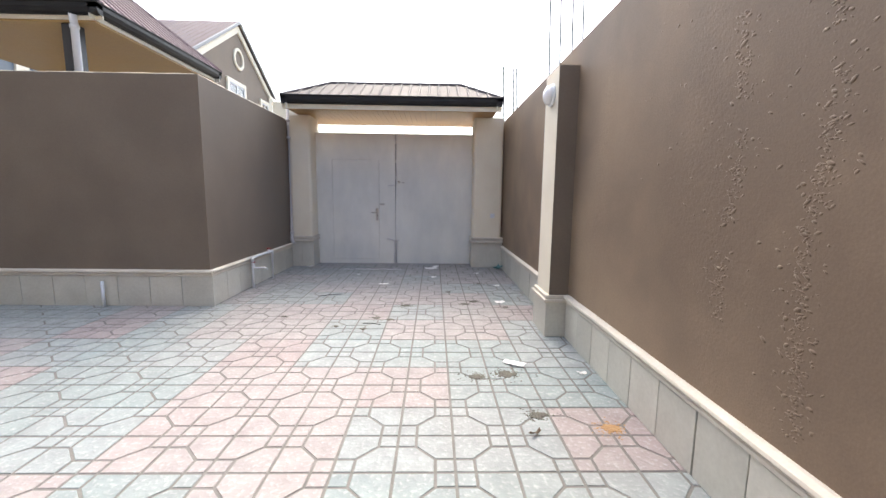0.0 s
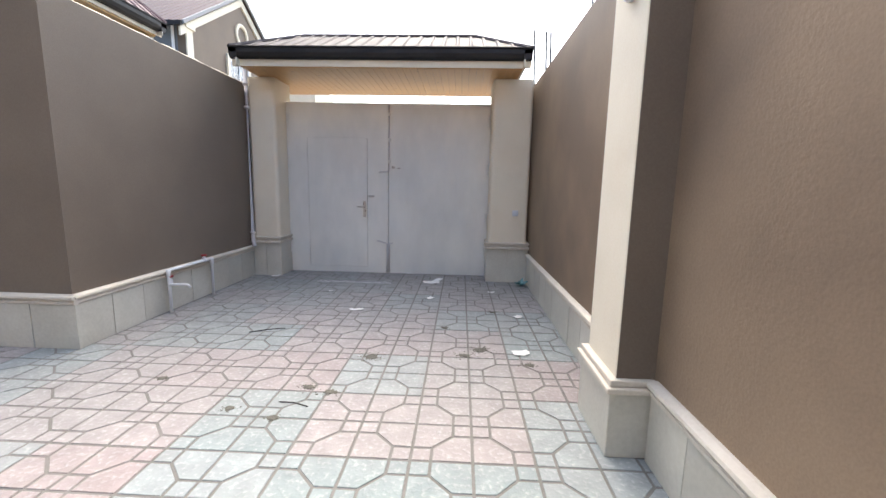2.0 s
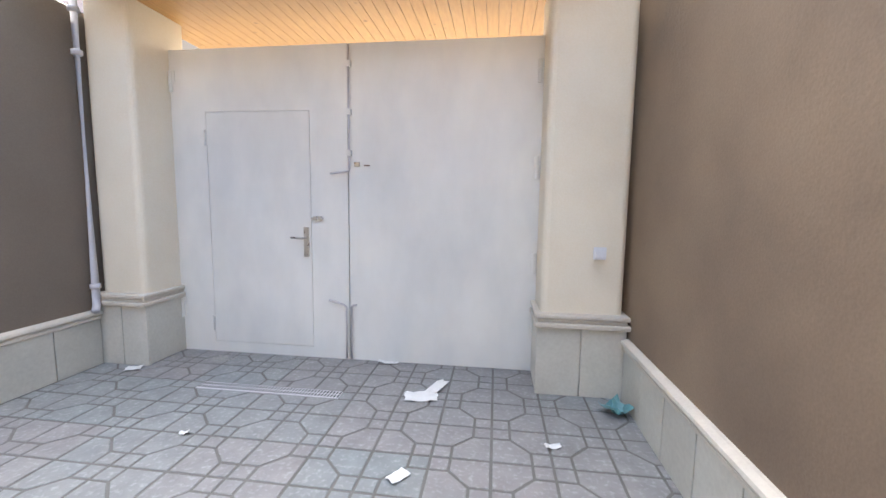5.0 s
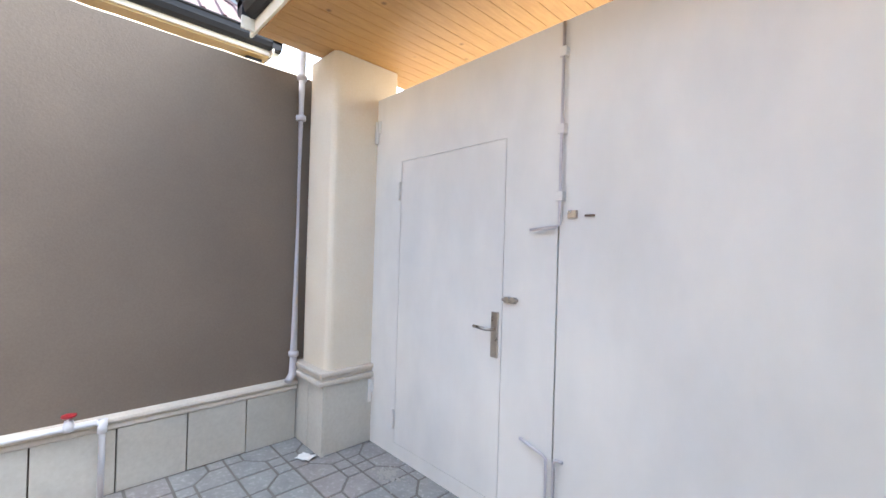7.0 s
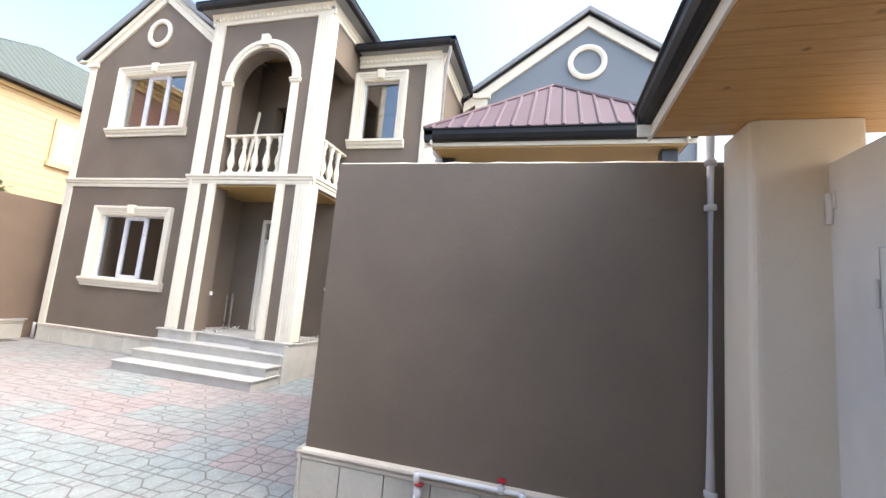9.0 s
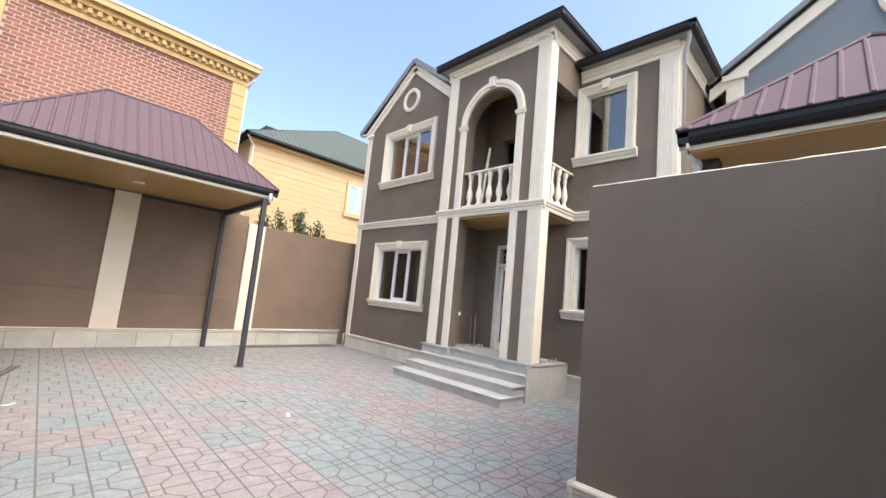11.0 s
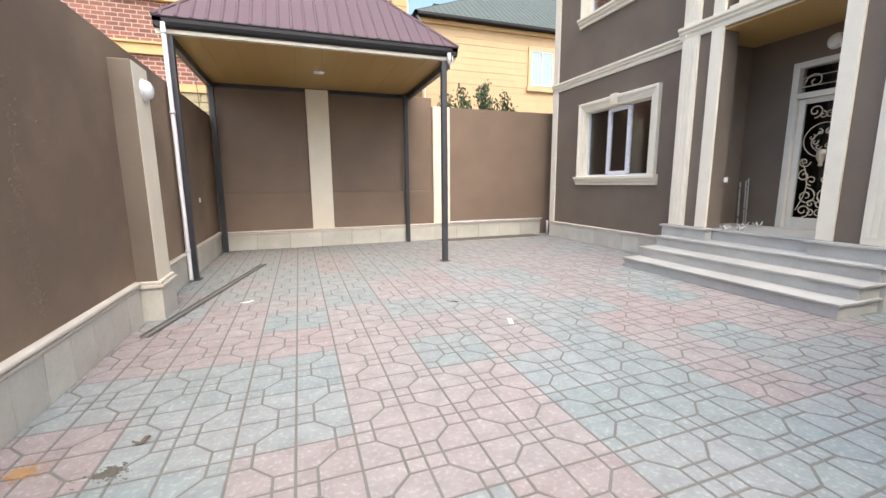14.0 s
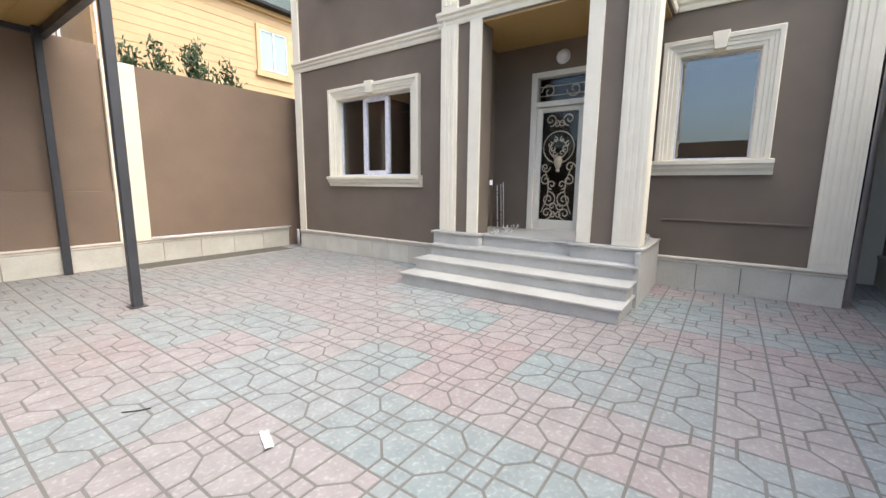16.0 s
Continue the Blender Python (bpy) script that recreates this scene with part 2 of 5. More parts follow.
OCHRE = material("ochre_stone", (0.56, 0.385, 0.175), (0.49, 0.335, 0.15), 0.6, 3, 50, 0.2, 0.004, 0.7)
YELLOW = material("yellow_stone", (0.60, 0.435, 0.25), (0.53, 0.38, 0.21), 0.6, 1.6, 50, 0.2, 0.004, 0.75)
ROUGHSTONE = material("rough_yellow_stone", (0.42, 0.36, 0.22), (0.30, 0.26, 0.16), 0.7, 4, 30, 0.6, 0.02, 0.85)
BLUEGREY = material("blue_grey_stucco", (0.175, 0.205, 0.235), (0.15, 0.178, 0.205), 0.5, 1.5, 80, 0.2, 0.003, 0.7)
GLASS = glass_material("coated_glass", 2.1)
CLEAR = glass_material("clear_glass", 1.4)
LAMP = lamp_material()
FILM = material("patterned_protective_film", (0.55, 0.56, 0.66), (0.80, 0.80, 0.83), 1.0, 22, 80, 0.02, 0.001, 0.4)
# Brown of the bare rooms, taken darker to stand for unlit depth.
DARK = material("shaded_interior_brown", (0.06, 0.043, 0.031), (0.04, 0.03, 0.022), 0.6, 2, 40, 0.1, 0.002, 0.8)
CURTAIN = material("pale_green_curtain", (0.36, 0.50, 0.43), (0.27, 0.40, 0.34), 0.6, 4, 40, 0.1, 0.003, 0.8, streak=(6, 6, 0.4))
BROWNFRAME = material("brown_window_frame", (0.09, 0.05, 0.03), (0.07, 0.04, 0.025), 0.5, 6, 80, 0.1, 0.001, 0.5)
GOLD = material("bronzed_wrought_iron", (0.62, 0.56, 0.44), (0.45, 0.38, 0.27), 0.6, 14, 90, 0.1, 0.001, 0.4, metal=0.4)
DOORWHITE = material("white_door_enamel", (0.74, 0.71, 0.63), (0.66, 0.63, 0.55), 0.5, 3, 60, 0.05, 0.001, 0.4)
PAPER = material("scrap_paper", (0.80, 0.79, 0.77), (0.68, 0.67, 0.65), 0.5, 9, 60, 0.2, 0.002, 0.8)
TEALBAG = material("teal_plastic_scrap", (0.12, 0.28, 0.29), (0.10, 0.22, 0.23), 0.5, 9, 60, 0.2, 0.002, 0.4)
SAND = material("spilled_sand", (0.40, 0.24, 0.11), (0.32, 0.18, 0.08), 0.6, 18, 120, 0.5, 0.005, 0.95)
DIRT = material("grey_dirt", (0.125, 0.118, 0.095), (0.075, 0.070, 0.058), 0.7, 18, 120, 0.6, 0.006, 0.95)
LEAF = material("shrub_leaf", (0.065, 0.105, 0.045), (0.04, 0.07, 0.03), 0.7, 9, 50, 0.1, 0.002, 0.55)
BARK = material("shrub_bark", (0.14, 0.10, 0.07), (0.10, 0.07, 0.05), 0.6, 12, 80, 0.4, 0.004, 0.85)
EARTH = material("dusty_ground", (0.30, 0.27, 0.22), (0.22, 0.20, 0.16), 0.7, 0.3, 20, 0.4, 0.02, 0.95)


# ---- builders ----
def link(name, bm, mat, parent=None, label="", smooth=False):
    me = bpy.data.meshes.new(name)
    bm.normal_update()
    bm.to_mesh(me)
    bm.free()
    me.materials.append(mat)
    if smooth:
        for p in me.polygons:
            p.use_smooth = True
    ob = new(name, me)
    if parent is not None:
        ob.parent = parent
    if label:
        ob["label"] = label
    return ob


def part(name, bm, mat, parent, label="", smooth=False):
    return link(name, bm, mat, parent, label, smooth)


def empty(name, at=(0, 0, 0)):
    ob = new(name)
    ob.location = at
    bpy.context.view_layer.update()
    return ob


def thing(name, label, category, group="", kind=""):
    return tagged(new(name), label, category, group, kind)


def box(bm, a, b, bevel=0.0):
    """An upright box between two corners, its edges eased."""
    lo = [min(p, q) for p, q in zip(a, b)]
    hi = [max(p, q) for p, q in zip(a, b)]
    r = bmesh.ops.create_cube(bm, size=1)
    for v in r["verts"]:
        v.co = Vector([lo[i] + (v.co[i] + 0.5) * (hi[i] - lo[i]) for i in range(3)])
    if bevel:
        es = list({e for v in r["verts"] for e in v.link_edges})
        bmesh.ops.bevel(bm, geom=es, offset=bevel, segments=2, affect="EDGES", profile=0.5)
    return bm


def boxes(*pairs, bevel=0.0):
    bm = bmesh.new()
    for a, b in pairs:
        box(bm, a, b, bevel)
    return bm


def tube(bm, pts, r, sides=10):
    """A round bar along a line of points, closed at its ends."""
    pts = [Vector(p) for p in pts]
    rings = []
    for i, p in enumerate(pts):
        d = (pts[min(i + 1, len(pts) - 1)] - pts[max(i - 1, 0)]).normalized()
        side = d.cross(Vector((0, 0, 1)))
        if side.length < 1e-3:
            side = Vector((1, 0, 0))
        side.normalize()
        up = side.cross(d)
        rr = r[i] if isinstance(r, (list, tuple)) else r
        rings.append([bm.verts.new(p + rr * (math.cos(2 * math.pi * k / sides) * side + math.sin(2 * math.pi * k / sides) * up)) for k in range(sides)])
    for a, b in zip(rings, rings[1:]):
        for k in range(sides):
            bm.faces.new((a[k], a[(k + 1) % sides], b[(k + 1) % sides], b[k]))
    bm.faces.new(rings[0][::-1])
    bm.faces.new(rings[-1])
    return bm


def lathe(bm, at, profile, sides=14):
    """profile: rows of (radius, height) above at."""
    rings = [[bm.verts.new((at[0] + r * math.cos(2 * math.pi * k / sides), at[1] + r * math.sin(2 * math.pi * k / sides), at[2] + h)) for k in range(sides)] for r, h in profile]
    for a, b in zip(rings, rings[1:]):
        for k in range(sides):
            bm.faces.new((a[k], a[(k + 1) % sides], b[(k + 1) % sides], b[k]))
    bm.faces.new(rings[0][::-1])
    bm.faces.new(rings[-1])
    return bm


def moulding(bm, a, b, out, profile):
    """A profile of (out, up) rows swept from a to b."""
    a, b, out = Vector(a), Vector(b), Vector(out)
    ends = []
    for p in (a, b):
        ends.append([bm.verts.new(p + out * d + Vector((0, 0, h))) for d, h in profile])
    k = len(profile)
    for i in range(k):
        j = (i + 1) % k
        bm.faces.new((ends[0][i], ends[0][j], ends[1][j], ends[1][i]))
    bm.faces.new(ends[0][::-1])
    bm.faces.new(ends[1])
    bmesh.ops.recalc_face_normals(bm, faces=bm.faces[:])
    return bm


LEDGE_PROFILE = ((0, 0), (0.03, 0), (0.045, 0.012), (0.045, 0.03), (0.035, 0.04), (0.055, 0.05), (0.06, 0.062), (0.055, 0.078), (0.02, 0.09), (0, 0.09))
BAND_PROFILE = ((0, 0), (0.03, 0), (0.04, 0.04), (0.04, 0.07), (0.07, 0.10), (0.07, 0.13), (0.10, 0.16), (0.10, 0.20), (0.08, 0.21), (0, 0.21))
CORNICE = ((0, 0), (0.04, 0), (0.04, 0.08), (0.06, 0.10), (0.06, 0.17), (0.10, 0.21), (0.10, 0.27), (0, 0.27))


def wall_grid(bm, axis, at, thick, u0, u1, z0, z1, holes=()):
    """A wall across axis ('x' or 'y') from at to at+thick, with holes (u0, u1, z0, z1) through it."""
    us = sorted({u0, u1, *[h[0] for h in holes], *[h[1] for h in holes]})
    zs = sorted({z0, z1, *[h[2] for h in holes], *[h[3] for h in holes]})
    for a, b in zip(us, us[1:]):
        run = None
        for c, d in zip(zs, zs[1:]):
            um, zm = (a + b) / 2, (c + d) / 2
            if any(h[0] < um < h[1] and h[2] < zm < h[3] for h in holes):
                continue
            if axis == "x":
                box(bm, (at, a, c), (at + thick, b, d))
            else:
                box(bm, (a, at, c), (b, at + thick, d))
    bmesh.ops.remove_doubles(bm, verts=bm.verts[:], dist=1e-5)
    inner = [f for f in bm.faces if sum(1 for g in f.edges[0].link_faces if g is not f and set(g.verts) == set(f.verts))]
    bmesh.ops.delete(bm, geom=inner, context="FACES")
    return bm


def structure(name, bm, mat, label, category, smooth=False):
    return tagged(link(name, bm, mat, smooth=smooth), label, category, kind="structure")


# ---- ground ----
bm = bmesh.new()
bmesh.ops.create_grid(bm, x_segments=2, y_segments=2, size=600)
for v in bm.verts:
    v.co.z = -0.03
structure("ground", bm, EARTH, "dusty bare ground round the walled yard", "ground")
structure("pavement", boxes(((-12.5, -5.4, -0.028), (1.62, 9.9, -0.0055))), MORTAR, "grey cement bed with patterned pink and mint pavers", "pavement")
PAVEMENT = bpy.data.objects["pavement"]

# ---- yard walls ----
RX, LX, LY, BY, WT = 1.57, -2.87, 5.45, -5.36, 0.2
wall_right = structure("wall_right", boxes(((RX, BY - WT, 0), (RX + WT, 10.5, 3.06))), ROUGHCAST, "tall taupe stucco yard wall with lumpy plaster", "wall")
wall_left = structure("wall_left", boxes(((LX - WT, LY + WT, 0), (LX, 9.3, 2.98))), STUCCO, "smooth taupe stucco partition wall beside the gate", "wall")
wall_side = structure("wall_side", boxes(((-13, LY, 0), (LX, LY + WT, 2.98))), STUCCO, "smooth taupe stucco partition wall round a corner", "wall")
wall_back = structure("wall_back", boxes(((-3.62, BY - WT, 0), (RX - 0.002, BY, 3.72))), WARMSTUCCO, "taupe stucco back wall behind the carport", "wall")
wall_fence = structure("wall_fence", boxes(((-13, BY - WT, 0), (-3.62, BY + 0.02, 3.5))), WARMSTUCCO, "taupe stucco boundary wall beside the house", "wall")
structure("wall_behind", boxes(((-13.2, BY - WT, 0), (-13, LY + WT, 3.5))), STUCCO, "taupe stucco rear boundary wall", "wall")
# rough plaster rim along the wall tops
for w, a, b, z in ((wall_left, (LX - 0.1, LY + 0.02, 0), (LX - 0.1, 8.5, 0), 2.978), (wall_side, (LX - 0.06, LY + 0.1, 0), (-12, LY + 0.1, 0), 2.978)):
    bm = bmesh.new()
    a, b = Vector(a), Vector(b)
    n = int((b - a).length / 0.12)
    pts = [a.lerp(b, i / n) + Vector((random.uniform(-0.004, 0.004), random.uniform(-0.004, 0.004), z + random.uniform(-0.004, 0.006))) for i in range(n + 1)]
    for off in (-0.085, 0.085):
        d = (b - a).normalized().cross(Vector((0, 0, 1))) * off
        tube(bm, [p + d for p in pts], 0.013, 6)
    part("plaster_rim", bm, CREAM, w, "rough pale mortar rim")
# lower proud band on the back wall
for a, b in ((RX, -0.49), (-1.0, -3.62)):
    part("dado", boxes(((b, BY, 0.43), (a - 0.004, BY + 0.10, 1.33)), bevel=0.012), WARMSTUCCO, wall_back)


def slabs(wall, axis, at, out, a, b, top, width=0.37, ledge=True, mat=PLINTH):
    """Stone skirting: slabs along a wall with open joints and a moulded ledge over them."""
    n = max(1, round(abs(b - a) / width))
    w = (b - a) / n
    for i in range(n):
        u0, u1 = a + i * w, a + (i + 1) * w
        gap = 0.004 if w > 0 else -0.004
        d = 0.03 + random.uniform(0, 0.005)
        if axis == "x":
            bm = boxes(((at, u0 + gap, 0), (at + out * d, u1 - gap, top)), bevel=0.003)
        else:
            bm = boxes(((u0 + gap, at, 0), (u1 - gap, at + out * d, top)), bevel=0.003)
        part("slab", bm, mat, wall)
    if ledge:
        o = (out, 0, 0) if axis == "x" else (0, out, 0)
        p0, p1 = ((at, a, top), (at, b, top)) if axis == "x" else ((a, at, top), (b, at, top))
        part("ledge", moulding(bmesh.new(), p0, p1, o, LEDGE_PROFILE), LEDGE, wall, "moulded cream stone ledge")


slabs(wall_right, "x", RX, -1, BY, -0.65, 0.38)
slabs(wall_right, "x", RX, -1, -0.10, 4.28, 0.38)
slabs(wall_right, "x", RX, -1, 4.84, 8.5, 0.38)
slabs(wall_left, "x", LX, 1, LY - 0.03, 8.5, 0.40)
slabs(wall_side, "y", LY, -1, LX + 0.05, -12.9, 0.40, 0.42)
slabs(wall_back, "y", BY + 0.085, 1, RX - 0.04, -3.62, 0.36, 0.75)
slabs(wall_fence, "y", BY + 0.02, 1, -3.62, -7.0, 0.36, 0.75)


def wall_pilaster(name, x0, x1, y0, y1, z1, foot, label):
    """Cream plaster pilaster on a stone foot with a ledge."""
    t = thing(name, label, "pilaster", "cream pilasters on the yard walls", "structure")
    part("shaft", boxes(((x0, y0, foot + 0.06), (x1, y1, z1)), bevel=0.006), CREAM, t)
    part("foot", boxes(((x0 - 0.035, y0 - 0.03, 0), (x1 + 0.0, y1 + 0.03, foot)), bevel=0.006), PLINTH, t)
    part("ledge", boxes(((x0 - 0.06, y0 - 0.055, foot), (x1, y1 + 0.055, foot + 0.035)), ((x0 - 0.04, y0 - 0.035, foot + 0.035), (x1, y1 + 0.035, foot + 0.075)), bevel=0.008), LEDGE, t)
    return t


for y in (4.32, -0.61):
    t = wall_pilaster("pilaster", 1.36, RX, y, y + 0.47, 2.83, 0.385, "cream pilaster with taupe flanks on a stone foot")
    for yy, s in ((y, -1), (y + 0.47, 1)):
        # Taupe like the wall, but in the darker stucco to put shade on the sides.
        part("flank", boxes(((1.364, yy, 0.46), (RX, yy + s * 0.004, 2.826))), STUCCO, t, "taupe painted side, darkened for shade")
    part("cap", boxes(((1.364, y + 0.004, 2.83), (RX, y + 0.466, 2.834))), WARMSTUCCO, t)
for x0, x1, z in ((-1.0, -0.49, 3.72), (-4.1, -3.63, 3.5)):
    t = thing("pilaster", "plain cream pilaster on the back wall", "pilaster", "cream pilasters on the back wall", "structure")
    part("shaft", boxes(((x0, BY + 0.0205, 0.43), (x1, BY + (0.12 if z > 3.6 else 0.09), z)), bevel=0.006), CREAM, t)


def bulkhead(at, out, label="round white frosted bulkhead lamp on the wall"):
    """Round wall lamp: a white back ring and a domed cover; out: the way it faces."""
    t = thing("wall_lamp", label, "lamp", "bulkhead lamps")
    q = Vector(out).to_track_quat("Z", "Y").to_matrix().to_4x4()
    for name, prof, mat in (("back_ring", ((0.115, 0), (0.118, 0.012), (0.11, 0.028), (0.02, 0.03)), WHITE), ("cover", ((0.10, 0.02), (0.098, 0.05), (0.085, 0.075), (0.055, 0.092), (0.015, 0.098)), LAMP)):
        bm = lathe(bmesh.new(), (0, 0, 0), prof, 24)
        bm.transform(Matrix.Translation(at) @ q)
        part(name, bm, mat, t, smooth=True)
    return t


bulkhead((1.36, 4.52, 2.58), (-1, 0, 0))
bulkhead((1.36, -0.42, 2.58), (-1, 0, 0))


def wall_switch(name, at, axis, out, label):
    t = thing(name, label, "switch")
    x, y, z = at
    if axis == "y":
        part("plate", boxes(((x - 0.045, y, z - 0.045), (x + 0.045, y + out * 0.012, z + 0.045)), bevel=0.004), WHITE, t)
        part("rocker", boxes(((x - 0.032, y + out * 0.010, z - 0.032), (x + 0.032, y + out * 0.018, z + 0.032)), bevel=0.003), WHITE, t)
    else:
        part("plate", boxes(((x, y - 0.045, z - 0.045), (x + out * 0.012, y + 0.045, z + 0.045)), bevel=0.004), WHITE, t)
        part("rocker", boxes(((x + out * 0.010, y - 0.032, z - 0.032), (x + out * 0.018, y + 0.032, z + 0.032)), bevel=0.003), WHITE, t)


wall_switch("light_switch", (1.33, 8.5, 1.10), "y", -1, "white square light switch on the gate post")
wall_switch("wall_socket", (RX, -3.6, 1.25), "x", -1, "white wall socket on the taupe wall")

# ---- gate ----
GY = 8.94


def gate_post(x0, x1, s):
    t = thing("gate_post", "rounded cream gate post on a limestone foot", "gate post", "gate posts", "structure")
    bm = boxes(((x0, 8.54, 0.63), (x1, 9.15, 3.085)))
    es = [e for e in bm.edges if abs(e.verts[0].co.z - e.verts[1].co.z) > 1]
    bmesh.ops.bevel(bm, geom=es, offset=0.05, segments=4, affect="EDGES", profile=0.5)
    part("shaft", bm, CREAM, t)
    part("foot", boxes(((x0 - 0.02, 8.52, 0), (x1 + 0.02, 9.15, 0.53)), bevel=0.008), PLINTH, t)
    m = (x0 + x1) / 2
    part("slab", boxes(((x0 - 0.025, 8.505, 0), (m - 0.004, 8.53, 0.528)), bevel=0.003), PLINTH, t)
    part("slab", boxes(((m + 0.004, 8.505, 0), (x1 + 0.025, 8.53, 0.528)), bevel=0.003), PLINTH, t)
    part("ledge", boxes(((x0 - 0.045, 8.47, 0.53), (x1 + 0.045, 9.15, 0.57)), ((x0 - 0.025, 8.49, 0.57), (x1 + 0.025, 9.15, 0.60)), ((x0 - 0.04, 8.475, 0.60), (x1 + 0.04, 9.15, 0.635)), bevel=0.01), LEDGE, t)


gate_post(LX + 0.02, -2.42, 1)
gate_post(0.93, RX - 0.04, -1)

gate = thing("entrance_gate", "pale grey-white steel double gate with a wicket door, shut", "gate")
gate.location.x = -0.05
gz = 2.80
left_leaf = part("gate_leaf", wall_grid(bmesh.new(), "y", GY, 0.04, -2.47, -0.682, 0.0, gz, holes=((-2.03, -1.03, 0.10, 2.25),)), GATE, gate)
right_leaf = part("gate_leaf", boxes(((-0.674, GY, 0.0), (1.03, GY + 0.04, gz)), bevel=0.004), GATE, gate)
wicket = part("wicket_door", boxes(((-2.0275, GY + 0.001, 0.1035), (-1.035, GY + 0.035, 2.2475)), bevel=0.0015), GATE, gate)
part("cover_strip", boxes(((-0.74, GY + 0.041, 0.0), (-0.62, GY + 0.047, gz))), POST, gate)
part("backing_sheet", boxes(((-2.1, GY + 0.041, 0.03), (-0.96, GY + 0.047, 2.32))), POST, gate)
# lever handle on its long plate
part("lock_plate", boxes(((-1.105, GY - 0.010, 0.95), (-1.055, GY + 0.004, 1.22)), bevel=0.003), STEEL, wicket, "worn steel lock plate")
bm = tube(bmesh.new(), ((-1.08, GY, 1.12), (-1.08, GY - 0.05, 1.12), (-1.10, GY - 0.06, 1.12), (-1.20, GY - 0.06, 1.125)), 0.010, 8)
part("lever", bm, STEEL, wicket, "brushed steel lever", smooth=True)
bm = tube(bmesh.new(), ((-1.02, GY - 0.02, 1.30), (-0.91, GY - 0.02, 1.305)), 0.009, 8)
box(bm, (-1.0, GY - 0.03, 1.285), (-0.97, GY, 1.32), 0.003)
box(bm, (-0.955, GY - 0.03, 1.285), (-0.93, GY, 1.32), 0.003)
part("slide_bolt", bm, STEEL, gate)
# long drop bolts at the meeting stile
part("top_bolt", tube(bmesh.new(), ((-0.66, GY - 0.025, 2.78), (-0.66, GY - 0.025, 1.73), (-0.68, GY - 0.03, 1.715), (-0.83, GY - 0.035, 1.70)), 0.009, 8), PIPE, gate, smooth=True)
for z in (2.6, 2.2, 1.85):
    part("bolt_guide", boxes(((-0.68, GY - 0.036, z), (-0.64, GY, z + 0.05)), bevel=0.003), GATE, gate)
part("bottom_bolt", tube(bmesh.new(), ((-0.70, GY - 0.025, 0.02), (-0.70, GY - 0.025, 0.50), (-0.72, GY - 0.03, 0.52), (-0.86, GY - 0.035, 0.56)), 0.009, 8), PIPE, gate, smooth=True)
part("bottom_bolt", tube(bmesh.new(), ((-0.655, GY - 0.025, 0.02), (-0.655, GY - 0.025, 0.50), (-0.64, GY - 0.03, 0.52), (-0.60, GY - 0.035, 0.525)), 0.009, 8), PIPE, gate, smooth=True)
part("hasp", boxes(((-0.62, GY - 0.02, 1.76), (-0.57, GY, 1.80)), bevel=0.004), STEEL, gate)
part("hasp", boxes(((-0.53, GY - 0.012, 1.765), (-0.48, GY, 1.775)), bevel=0.002), IRON, gate)
for x, z in ((-2.345, 2.52), (-2.345, 0.42), (0.95, 2.52), (0.95, 1.75), (0.95, 0.95), (0.95, 0.42)):
    bm = tube(bmesh.new(), ((x, GY - 0.02, z - 0.09), (x, GY - 0.02, z + 0.09)), 0.016, 8)
    box(bm, (x - 0.02, GY - 0.012, z), (x + 0.03, GY, z + 0.1), 0.003)
    part("gate_hinge", bm, GATE, gate)
for z in (2.02, 0.28):
    part("wicket_hinge", tube(bmesh.new(), ((-2.04, GY - 0.012, z - 0.07), (-2.04, GY - 0.012, z + 0.07)), 0.011, 8), GATE, wicket)


def slope(bm, e0, e1, r0, r1, step=0.2, rib=0.018, thick=0.02, ribs=None):
    """One roof slope: a sheet from the eave e0-e1 to the ridge r0-r1 with standing ribs that stop at the hips."""
    e0, e1, r0, r1 = map(Vector, (e0, e1, r0, r1))
    along = (e1 - e0)
    length = along.length
    along.normalize()
    n = along.cross(r0 - e0).normalized()
    if n.z < 0:
        n = -n
    top = [bm.verts.new(p + n * thick) for p in (e0, e1, r1, r0)]
    low = [bm.verts.new(p) for p in (e0, e1, r1, r0)]
    if (r1 - r0).length < 1e-4:
        top, low = top[:3], low[:3]
    bm.faces.new(top)
    bm.faces.new(low[::-1])
    for i in range(len(top)):
        j = (i + 1) % len(top)
        bm.faces.new((low[i], low[j], top[j], top[i]))
    sl, sr = (r0 - e0).dot(along), (r1 - e0).dot(along)
    up = (r0 - e0) - along * sl
    s = step * 0.5
    while s < length:
        t = 1.0
        if s < sl:
            t = s / sl
        elif s > sr:
            t = (length - s) / max(length - sr, 1e-6)
        t = min(t, 0.995)
        if t > 0.04:
            a, b = e0 + along * s + n * thick, e0 + along * s + n * thick + up * t
            w, w2 = along * 0.028, along * 0.012
            rb = bm
            if ribs is not None:
                rb = bmesh.new()
                ribs.append(rb)
            q = [rb.verts.new(v) for v in (a - w, a - w2 + n * rib, a + w2 + n * rib, a + w, b - w, b - w2 + n * rib, b + w2 + n * rib, b + w)]
            for f in ((0, 1, 5, 4), (1, 2, 6, 5), (2, 3, 7, 6), (3, 2, 1, 0), (4, 5, 6, 7)):
                rb.faces.new([q[k] for k in f])
        s += step


